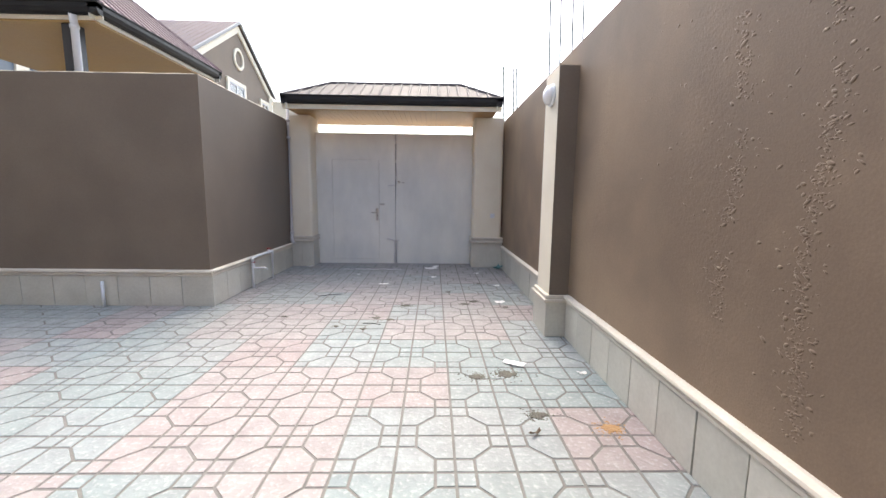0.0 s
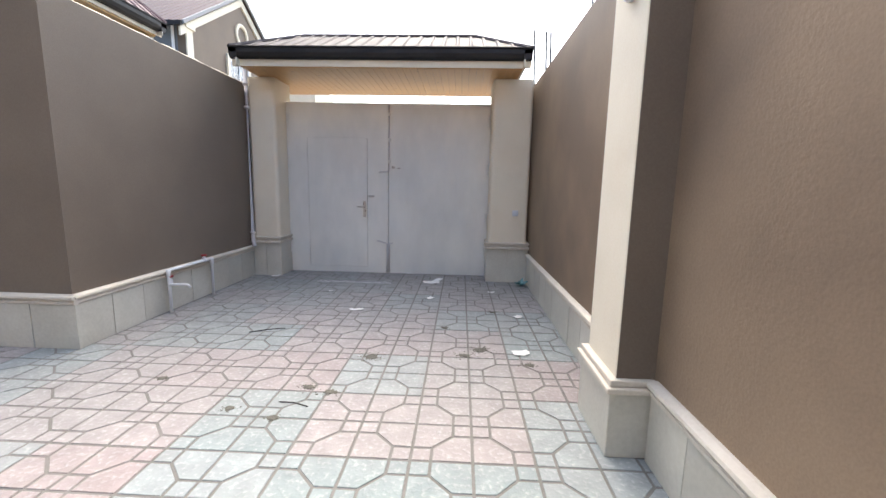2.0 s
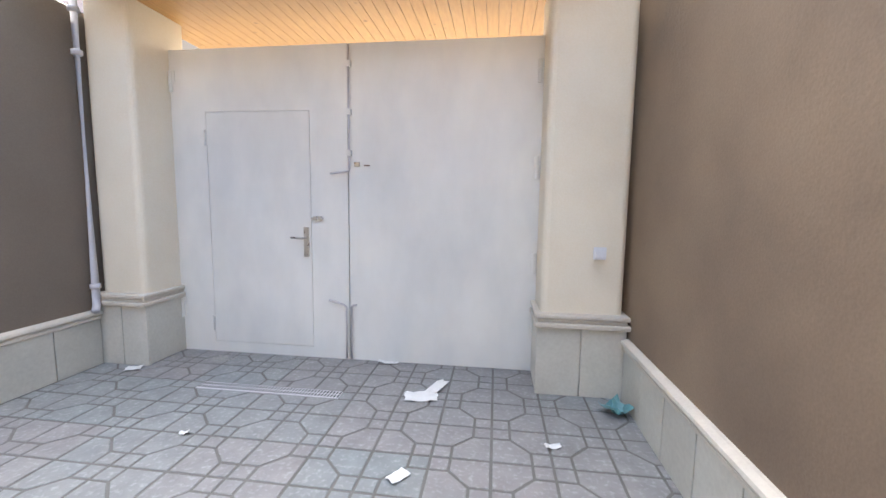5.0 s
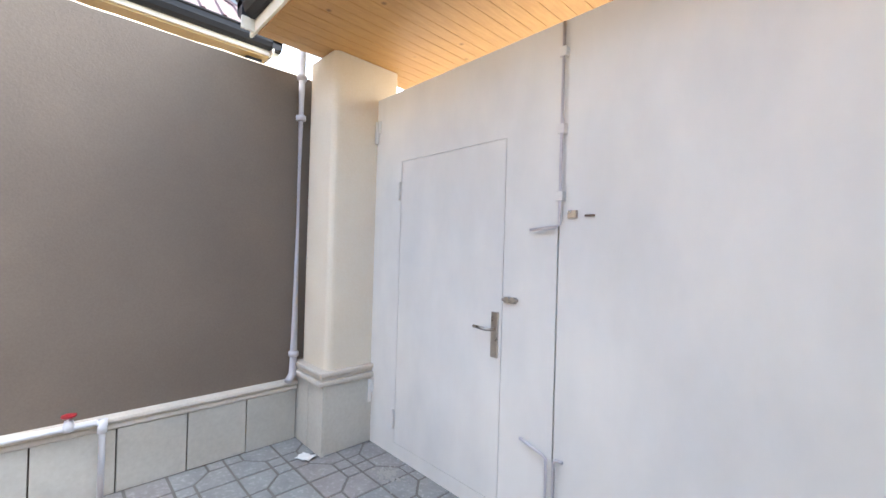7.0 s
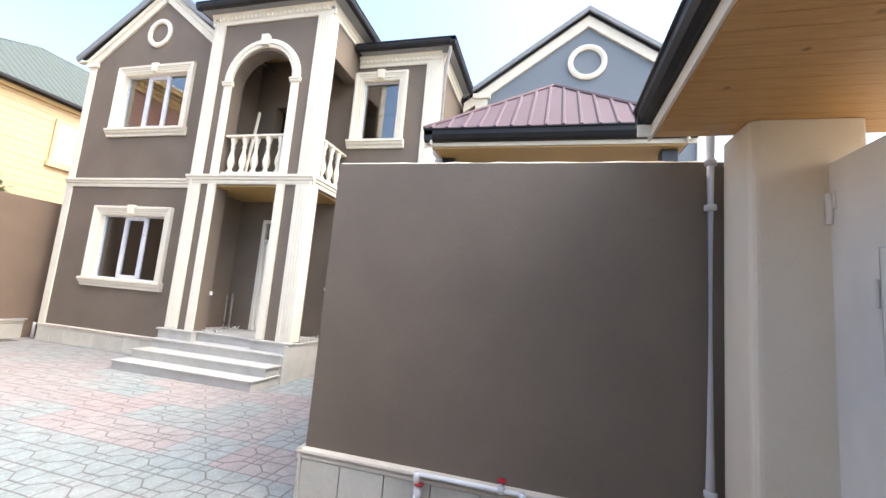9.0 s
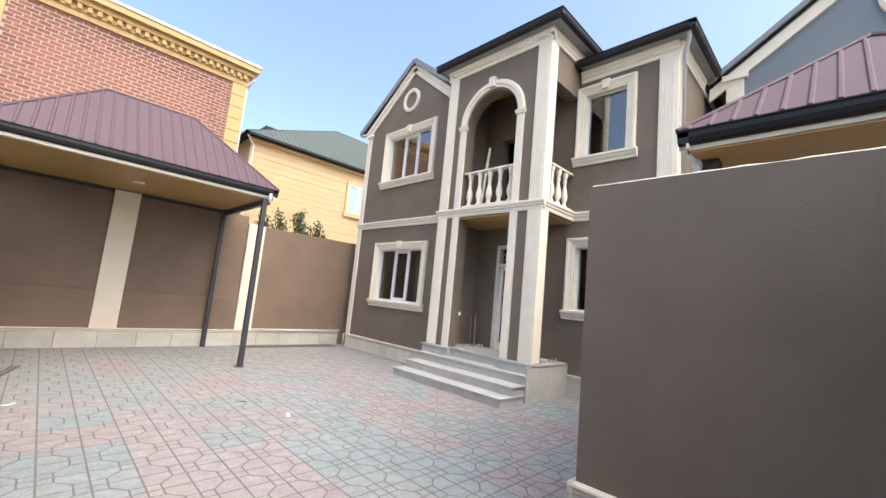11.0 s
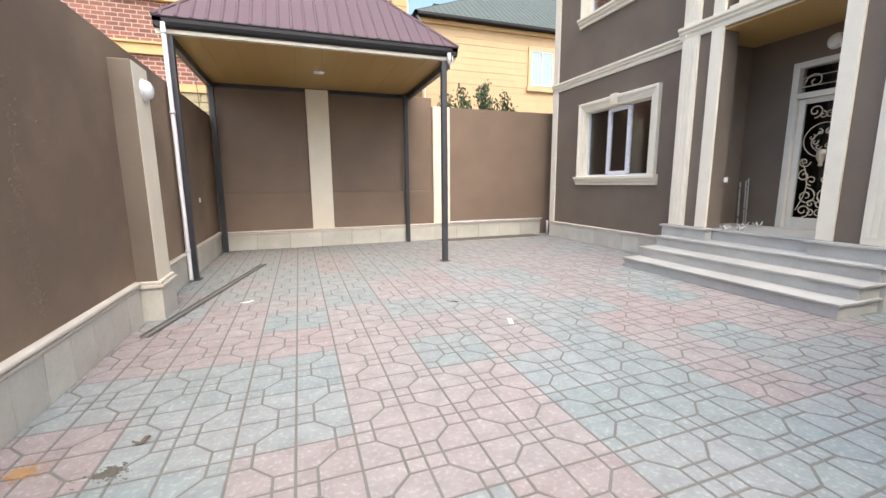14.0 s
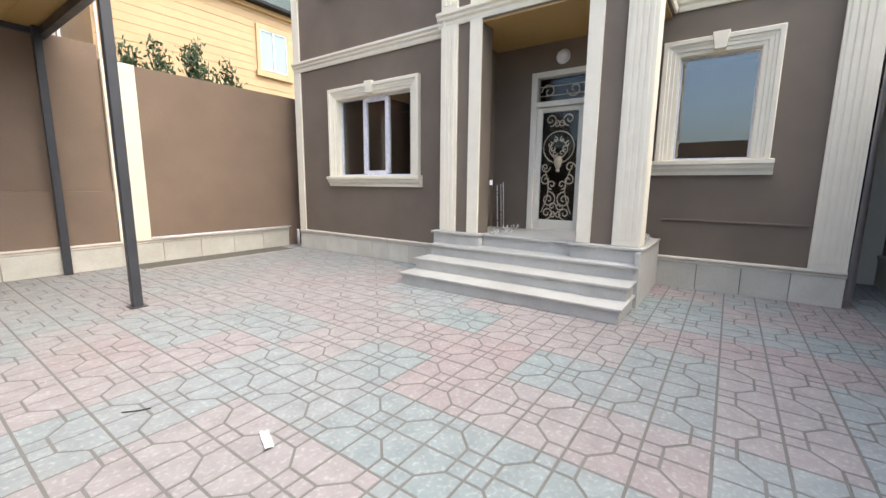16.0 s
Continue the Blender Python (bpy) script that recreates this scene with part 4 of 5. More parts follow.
def window(win, x, out, lights, sill=0.12, bare=False, parent=house, trim=TRIM, mat=FILM, glass=GLASS):
    """Moulded surround with keystone and sill, a plastic frame with mullions, and a pane in each light."""
    y0, y1, z0, z1 = win
    e = 0.035
    w = part("window", boxes(((x - 0.14, y0, z0), (x - 0.08, y0 + e, z1)), ((x - 0.14, y1 - e, z0), (x - 0.08, y1, z1)), ((x - 0.139, y0 + e, z0), (x - 0.081, y1 - e, z0 + e)), ((x - 0.139, y0 + e, z1 - e), (x - 0.081, y1 - e, z1)), bevel=0.006), mat, parent, "white plastic window frame under patterned film")
    edges = [y0 + (y1 - y0) * f for f in lights] + [y1]
    for e in edges[1:-1]:
        part("mullion", boxes(((x - 0.145, e - 0.045, z0 + 0.05), (x - 0.07, e + 0.045, z1 - 0.05)), bevel=0.006), mat, w)
    if len(lights) == 3:
        a, b = edges[1] + 0.045, edges[2] - 0.045
        for za, zb in ((z0 + e, z0 + 0.11), (z1 - 0.11, z1 - e)):
            part("sash_rail", boxes(((x - 0.143, a, za), (x - 0.072, b, zb)), bevel=0.005), mat, w)
    for a, b in zip(edges, edges[1:]):
        g = part("pane", boxes(((x - 0.115, a + 0.03, z0 + 0.04), (x - 0.107, b - 0.03, z1 - 0.04))), glass, w)
        g.visible_shadow = False
    k = 0.20
    part("surround", architrave(x, y0, y1, z0, z1, k), trim, w, "cream moulded window surround")
    part("reveal", boxes(((x - 0.08, y0 - 0.004, z0), (x, y0 + 0.012, z1)), ((x - 0.08, y1 - 0.012, z0), (x, y1 + 0.004, z1)), ((x - 0.08, y0 + 0.012, z1 - 0.012), (x, y1 - 0.012, z1 + 0.004)), ((x - 0.08, y0 + 0.012, z0 - 0.004), (x, y1 - 0.012, z0 + 0.012))), trim, w)
    ym = (y0 + y1) / 2
    part("keystone", wedge(x + 0.03, x + 0.12, ym, 0.065, 0.10, z1 + 0.02, z1 + k + 0.045), trim, w)
    part("sill", moulding(bmesh.new(), (x, y0 - k - 0.06, z0 - 0.21), (x, y1 + k + 0.06, z0 - 0.21), (1, 0, 0), ((0, 0), (0.05, 0), (0.06, 0.05), (0.10, 0.09), (0.11, 0.13), (0.14, 0.15), (0.14, 0.20), (0, 0.215))), trim, w, "cream stone sill")
    return w


window(W1, FX, 1, (0, 0.36, 0.66), glass=CLEAR)
window(W2, FX, 1, (0, 0.36, 0.66))
window(W4, WX, 1, (0,))
window(W3, WX, 1, (0,))

# steps and porch base
porch_steps = thing("porch_steps", "pale grey marble porch steps with projecting treads", "steps", kind="structure")
for i, (x, y0, y1, z) in enumerate(((-5.69, -0.58, 2.60, 0.175), (-6.04, -0.58, 2.60, 0.35), (-6.42, -0.58, 2.60, 0.53))):
    zb = (0, 0.175, 0.35)[i]
    part("riser", boxes(((-8.0, y0 + 0.03, zb), (x - 0.035, y1 - 0.03 - 0.002 * i, z - 0.03))), MARBLE, porch_steps)
    part("tread", boxes(((-6.9, y0, z - 0.03), (x, y1 + 0.004 * i, z)), bevel=0.006), MARBLE, porch_steps)
part("platform", boxes(((-8.03, -0.60, 0.53), (-6.80, 2.585, 0.69))), MARBLE, porch_steps)
part("platform_top", boxes(((-8.03, -0.62, 0.69), (-6.76, 2.635, 0.72)), bevel=0.006), MARBLE, porch_steps)
for y0, y1 in ((-0.64, 0.27), (1.70, 2.625)):
    part("pier_base", boxes(((-6.78, y0 + 0.02, 0.53), (-6.63, y1 - 0.02, 0.70))), MARBLE, porch_steps)
    part("pier_base_top", boxes(((-6.78, y0 - 0.01, 0.70), (-6.59, y1 + 0.01, 0.735)), bevel=0.006), MARBLE, porch_steps)
part("side_slab", boxes(((-8.09, 2.56, 0), (-6.475, 2.614, 0.689)), bevel=0.003), MARBLE, porch_steps)

# front door with its wrought iron
door = thing("front_door", "white front door, glazed, with scrolled wrought-iron grille", "door")
y0, y1, z0, z1 = DOOR
zb = 2.88
part("door_frame", boxes(((WX - 0.16, y0, z0), (WX + 0.03, y0 + 0.10, z1)), ((WX - 0.16, y1 - 0.10, z0), (WX + 0.03, y1, z1)), ((WX - 0.158, y0 + 0.1, z1 - 0.09), (WX + 0.028, y1 - 0.1, z1)), ((WX - 0.158, y0 + 0.1, zb - 0.04), (WX + 0.028, y1 - 0.1, zb + 0.05)), bevel=0.008), DOORWHITE, door)
ly0, ly1, lz0, lz1 = y0 + 0.105, y1 - 0.105, z0 + 0.03, zb - 0.045
leaf = part("door_leaf", boxes(((WX - 0.10, ly0, lz0), (WX - 0.04, ly0 + 0.09, lz1)), ((WX - 0.10, ly1 - 0.09, lz0), (WX - 0.04, ly1, lz1)), ((WX - 0.099, ly0 + 0.09, lz0), (WX - 0.041, ly1 - 0.09, lz0 + 0.17)), ((WX - 0.099, ly0 + 0.09, lz1 - 0.08), (WX - 0.041, ly1 - 0.09, lz1)), bevel=0.008), DOORWHITE, door)
g = part("pane", boxes(((WX - 0.085, ly0 + 0.08, lz0 + 0.16), (WX - 0.078, ly1 - 0.08, lz1 - 0.07))), CLEAR, leaf)
g = part("pane", boxes(((WX - 0.085, y0 + 0.09, zb + 0.04), (WX - 0.078, y1 - 0.09, z1 - 0.08))), CLEAR, door)
# Added dark backing, so the hall behind the glass reads as unlit.
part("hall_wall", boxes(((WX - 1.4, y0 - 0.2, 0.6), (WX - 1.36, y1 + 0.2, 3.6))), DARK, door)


def scroll(bm, y, z, r, a0, turns, s=1, x=WX - 0.045, th=0.011):
    pts = []
    n = int(14 * turns)
    for i in range(n + 1):
        f = i / n
        a = a0 + s * f * turns * 2 * math.pi
        rr = r * (1 - 0.8 * f)
        pts.append((x, y + rr * math.cos(a), z + rr * math.sin(a)))
    tube(bm, pts, th, 5)


yc2 = (ly0 + ly1) / 2
bm = bmesh.new()
for s in (-1, 1):
    for dy, z, rad, a0, turns, way in ((0.16, 2.62, 0.11, -math.pi / 2, 1.3, -s), (0.05, 2.55, 0.06, math.pi / 2, 1.1, s), (0.22, 1.82, 0.09, 0, 1.2, s), (0.20, 1.60, 0.10, math.pi / 2, 1.2, -s), (0.09, 1.52, 0.085, -math.pi / 2, 1.2, s), (0.14, 1.26, 0.14, math.pi / 2, 1.5, s), (0.06, 1.14, 0.07, 0, 1.1, -s), (0.16, 1.02, 0.11, -math.pi / 2, 1.3, -s), (0.06, 0.99, 0.06, math.pi / 2, 1.1, s)):
        scroll(bm, yc2 + s * dy, z, rad, a0, turns, way)
    tube(bm, [(WX - 0.045, yc2 + s * (0.27 - 0.12 * math.sin(math.pi * i / 10)), 1.02 + 0.085 * i) for i in range(11)], 0.009, 5)
    tube(bm, [(WX - 0.045, yc2 + s * (0.03 + 0.13 * math.sin(math.pi * i / 10)), 1.95 + 0.035 * i) for i in range(11)], 0.010, 5)
    for k in range(4):
        scroll(bm, yc2 + s * (0.06 + 0.05 * (k % 3)), 2.06 + 0.075 * k, 0.05, 0.6 * k, 0.9, s)
part("grille", bm, GOLD, leaf, "scrolled bronze-painted iron grille")
part("grille_vase", lathe(bmesh.new(), (WX - 0.05, yc2, 1.74), ((0.02, 0), (0.035, 0.02), (0.025, 0.05), (0.06, 0.12), (0.07, 0.2), (0.05, 0.25), (0.06, 0.27)), 10), GOLD, leaf)
bm = bmesh.new()
tube(bm, [(WX - 0.045, yc2 + 0.27 * math.cos(2 * math.pi * i / 24), 2.16 + 0.27 * math.sin(2 * math.pi * i / 24)) for i in range(25)], 0.009, 5)
part("grille_ring", bm, GOLD, leaf)
bm = bmesh.new()
for s in (-1, 1):
    scroll(bm, yc2 + s * 0.22, zb + 0.22, 0.13, math.pi, 1.2, s)
for z in (zb + 0.15, zb + 0.30):
    tube(bm, ((WX - 0.045, y0 + 0.1, z), (WX - 0.045, y1 - 0.1, z)), 0.008, 5)
part("transom_grille", bm, GOLD, door)
part("threshold", boxes(((WX - 0.16, y0 + 0.1, 0.7), (WX + 0.02, y1 - 0.1, 0.73)), bevel=0.004), DOORWHITE, door)
bulkhead((WX, 0.95, 3.62), (1, 0, 0), "round white frosted bulkhead lamp over the front door")
bulkhead((WX, 1.25, 6.75), (1, 0, 0), "round white frosted bulkhead lamp in the loggia")
t = thing("wall_socket", "white wall socket on the porch pier", "socket")
part("plate", boxes(((-6.98, 0.28, 1.5), (-6.90, 0.292, 1.58)), bevel=0.003), WHITE, t)
for i, (x, y, h) in enumerate(((-7.72, 0.02, 0.78), (-7.84, 0.08, 0.84), (-7.9, 0.0, 0.80))):
    t = thing("loose_rod", "thin metal pipe leaning in the porch corner", "pipe", "pipes leaning in the porch")
    part("rod", tube(bmesh.new(), ((x, y, 0.72), (x - 0.05, y - 0.06, 0.72 + h)), 0.013, 8), STEEL, t)
# offcuts of moulded tile on the porch floor
for k, (x, y) in enumerate(((-6.80, 0.46), (-6.95, 0.60), (-7.6, 0.22), (-7.75, 0.35), (-7.0, 2.42), (-7.15, 2.52), (-7.35, 2.46), (-7.55, 2.5), (-7.75, 2.45))):
    t = thing("tile_offcut", "broken grey tile offcut on the porch floor", "rubble", "tile offcuts on the porch")
    bm = bmesh.new()
    for j in range(5):
        a = 2 * math.pi * j / 5
        tube(bm, ((x + 0.04 * math.cos(a), y + 0.03 * math.sin(a), 0.732), (x + 0.10 * math.cos(a + 0.5), y + 0.06 * math.sin(a + 0.5), 0.76 + 0.05 * random.random())), 0.012, 5)
    part("offcut", bm, MARBLE, t)

# balustrades of the loggia
BAL = ((0.065, 0), (0.065, 0.05), (0.04, 0.075), (0.045, 0.11), (0.072, 0.19), (0.082, 0.26), (0.068, 0.35), (0.042, 0.46), (0.035, 0.55), (0.05, 0.585), (0.05, 0.61), (0.038, 0.645), (0.058, 0.71), (0.068, 0.76), (0.068, 0.82))
balustrade = thing("balustrade", "cream turned balusters under a thin rail in the loggia", "balustrade", kind="structure")
for i in range(5):
    part("baluster", lathe(bmesh.new(), (PX - 0.12, 0.36 + i * 0.31, 4.22), BAL, 14), TRIM, balustrade, smooth=True)
for i in range(3):
    part("baluster", lathe(bmesh.new(), (PX - 0.52 - i * 0.30, 2.42, 4.22), BAL, 14), TRIM, balustrade, smooth=True)
part("rail", boxes(((PX - 0.20, 0.19, 5.04), (PX - 0.04, 1.77, 5.09)), bevel=0.012), TRIM, balustrade)
part("rail", boxes(((WX + 0.01, 2.34, 5.04), (PX - 0.33, 2.50, 5.09)), bevel=0.012), TRIM, balustrade)
part("base", boxes(((PX - 0.20, 0.19, 4.08), (PX - 0.04, 1.77, 4.225)), ((WX + 0.01, 2.34, 4.08), (PX - 0.33, 2.50, 4.225)), bevel=0.006), TRIM, balustrade)
t = thing("timber_prop", "pale timber board leaning in the loggia", "board")
part("board", tube(bmesh.new(), ((-7.2, 0.42, 4.10), (-7.55, 0.30, 6.0)), 0.04, 4), CREAM, t)

# roofs of the house
bm = bmesh.new()
ribs = []
slope(bm, (FX + 0.14, -5.25, 7.50), (-16.5, -5.25, 7.50), (FX + 0.14, GA[0], GA[1] + 0.12), (-16.5, GA[0], GA[1] + 0.12), 0.25, ribs=ribs)
slope(bm, (-16.5, 0.1, 7.42), (FX + 0.14, 0.1, 7.42), (-16.5, GA[0], GA[1] + 0.12), (FX + 0.14, GA[0], GA[1] + 0.12), 0.25, ribs=ribs)
sheet = hpart("roof", bm, GREYROOF)
for rb in ribs:
    part("rib", rb, GREYROOF, sheet)
for y in (-5.27, 0.0):
    a, b = Vector((FX + 0.14, y, 7.42 if y < -1 else 7.40)), Vector((FX + 0.14, GA[0], GA[1] + 0.06))
    bm = bmesh.new()
    d = (b - a).normalized()
    nrm = Vector((0, -d.z, d.y)) if d.y > 0 else Vector((0, d.z, -d.y))
    q = [bm.verts.new(p + nrm * h + Vector((x, 0, 0))) for p in (a, b) for x, h in ((-0.02, -0.06), (0.02, -0.06), (0.02, 0.10), (-0.02, 0.10))]
    for i in range(4):
        bm.faces.new((q[i], q[(i + 1) % 4], q[(i + 1) % 4 + 4], q[i + 4]))
    bm.faces.new(q[:4][::-1])
    bm.faces.new(q[4:])
    bmesh.ops.recalc_face_normals(bm, faces=bm.faces[:])
    hpart("bargeboard", bm, BARGE, "pale grey metal bargeboard")
    hpart("gable_soffit", boxes(((FX, min(y, GA[0]) if y < -1 else -0.45, 7.36), (FX + 0.12, -4.9 if y < -1 else -0.40, 7.40))), TRIM)
r = hip_roof("roof", -12, PX + 0.26, -0.78, 2.86, 8.16, 9.3, "x", 1.8, GREYROOF, house, 0.25)
gutters(house, -12, PX + 0.23, -0.76, 2.84, 8.04, "SNE", board=0)
hpart("porch_eave", boxes(((-9.9, -0.76, 8.02), (PX + 0.23, 2.84, 8.05))), BARGE, "grey boarded eave")
hip_roof("roof", -16.4, WX + 0.27, 0.5, 4.97, 7.76, 9.0, "x", 2.2, GREYROOF, house, 0.25)
gutters(house, -16.4, WX + 0.24, 2.7, 4.95, 7.62, "NE", board=0)
hpart("eave", boxes(((-16.4, 2.67, 7.60), (WX + 0.24, 4.95, 7.63))), BARGE, "grey boarded eave")
downpipe(((WX + 0.2, 4.92, 7.62), (WX + 0.2, 4.92, 7.5), (WX - 0.05, 4.78, 7.25), (WX - 0.05, 4.78, 0.1)), 0.045, "white downpipe on the house corner", ((WX - 0.05, 4.78, 5.4), (WX - 0.05, 4.78, 3.2)))
downpipe(((FX + 0.06, -4.93, 0.42), (FX + 0.06, -4.93, 0.36), (FX + 0.06, -4.93, 0.05)), 0.03, "short white pipe at the house corner", ())
t = thing("water_pipe", "thin white pipe along the boundary wall ledge", "pipe")
part("pipe", tube(bmesh.new(), ((FX + 0.05, BY + 0.12, 0.47), (-4.1, BY + 0.12, 0.47)), 0.016, 8), WHITE, t, smooth=True)

# Unseen cover, added to keep daylight out of the side passage.
tagged(link("passage_shade_cover", boxes(((-12.9, 4.72, 3.0), (-8.2, LY + WT, 3.06)), bevel=0.005), GREYROOF), "added dark sheet cover that shades the side passage", "roof", kind="structure")

# ---- lumpy plaster seams on the long wall ----
bm = bmesh.new()
rs = random.Random(5)
for y, z0, z1, n, w in ((1.60, 0.55, 3.0, 760, 0.05), (2.05, 0.9, 3.0, 640, 0.06), (1.62, 0.6, 3.0, 220, 0.20), (2.1, 1.0, 3.0, 260, 0.26), (1.28, 1.5, 3.0, 90, 0.14), (2.6, 1.4, 2.9, 70, 0.3)):
    gaps = [rs.uniform(z0, z1) for _ in range(5)]
    for i in range(n):
        z = rs.uniform(z0, z1)
        if any(abs(z - g) < 0.07 for g in gaps):
            continue
        r = rs.uniform(0.004, 0.012) * rs.uniform(0.6, 1.2)
        drift = 0.03 * math.sin(z * 5 + y)
        m = Matrix.Translation((RX + 0.0005, y + drift + rs.gauss(0, w * 0.5), z)) @ Matrix.Rotation(rs.uniform(-0.9, 0.9), 4, "X") @ Matrix.Diagonal((rs.uniform(0.18, 0.34), rs.uniform(0.8, 2.3), rs.uniform(0.4, 1.0), 1))
        bmesh.ops.create_icosphere(bm, subdivisions=1, radius=r, matrix=m)
tagged(part("plaster_lumps", bm, ROUGHCAST, wall_right, "raised drips of taupe plaster", smooth=True), kind="stuff")

# ---- pavilion behind the partition wall ----
pav = thing("garden_pavilion", "neighbouring pavilion with plum ribbed hip roof", "pavilion")
vx0, vx1, vy0, vy1 = -7.3, -4.38, 5.86, 8.75
for x, y in ((-4.78, 5.98), (-4.55, 8.62), (-7.1, 5.98), (-7.1, 8.62)):
    part("post", boxes(((x - 0.085, y - 0.085, 0), (x + 0.085, y + 0.085, 3.72)), bevel=0.006), POST, pav)
part("soffit_panel", boxes(((vx0, vy0, 3.722), (vx1, vy1, 3.745))), SOFFIT, pav, "tan soffit panels")
part("filling", boxes(((vx0, vy0, 3.75), (vx1, vy1, 3.92))), PLUM, pav)
gutters(pav, vx0, vx1, vy0, vy1, 3.80, "SNEW", board=0.055)
hip_roof("roof_sheet", vx0 - 0.11, vx1 + 0.11, vy0 - 0.11, vy1 + 0.11, 3.93, 5.27, "x", 1.5, PLUM, pav, 0.2)
downpipe(((-4.62, 5.80, 3.80), (-4.66, 5.86, 3.70), (-4.66, 5.86, 0.0)), 0.045, "white downpipe on the pavilion post", ((-4.66, 5.86, 3.66),), mat=WHITE)


# ---- neighbouring houses ----
def wall_window(parent, x, y, z, w, h, face, mat_trim=TRIM, bars=False, curtain=False, frame=WHITE, double=2):
    """A framed window on a plain wall of a house next door; face: 'x' (faces +x), 'n' (+y) or 's' (-y)."""
    def P(u, v, d):
        return {"x": (x + d, y + u, z + v), "n": (x + u, y + d, z + v), "s": (x + u, y - d, z + v)}[face]
    # Without a curtain, a dark sheet behind the panes paints the room's shade.
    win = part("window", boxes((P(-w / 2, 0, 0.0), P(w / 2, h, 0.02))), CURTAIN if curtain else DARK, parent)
    k = 0.17
    part("frame", boxes((P(-w / 2 - k, -k, 0), P(-w / 2, h + k, 0.09)), (P(w / 2, -k, 0), P(w / 2 + k, h + k, 0.09)), (P(-w / 2, h, 0), P(w / 2, h + k, 0.09)), (P(-w / 2 - k * 1.4, -k - 0.12, 0), (P(w / 2 + k * 1.4, -k * 0.3, 0.14))), bevel=0.01), mat_trim, win)
    bar = 0.10 if bars and curtain else 0.04
    bm = bmesh.new()
    for i in range(double + 1):
        u = -w / 2 + w * i / double
        box(bm, P(u - bar, 0, 0.02), P(u + bar, h, 0.07))
    for v in (0, h - 0.06):
        box(bm, P(-w / 2, v, 0.02), P(w / 2, v + 0.06, 0.068))
    part("sash", bm, frame, win)
    for i in range(double):
        u0, u1 = -w / 2 + w * i / double + 0.04, -w / 2 + w * (i + 1) / double - 0.04
        part("pane", boxes((P(u0, 0.06, 0.03), P(u1, h - 0.06, 0.036))), GLASS, win).visible_shadow = False
    if bars:
        bm = bmesh.new()
        nb = max(6, int(w / 0.13))
        for i in range(nb + 1):
            u = -w / 2 + w * i / nb
            tube(bm, (P(u, 0, 0.085), P(u, h, 0.085)), 0.006, 5)
        for v in (0.1, h * 0.33, h * 0.52, h * 0.62, h - 0.1):
            tube(bm, (P(-w / 2, v, 0.085), P(w / 2, v, 0.085)), 0.007, 5)
        for i in range(nb):
            u = -w / 2 + w * (i + 0.5) / nb
            for v in (h * 0.42, h * 0.57):
                tube(bm, [P(u + 0.045 * math.cos(a * math.pi / 5), v + 0.05 * math.sin(a * math.pi / 5), 0.085) for a in range(11)], 0.007, 4)
        part("window_grille", bm, IRON if curtain else WHITE, win)
    return win


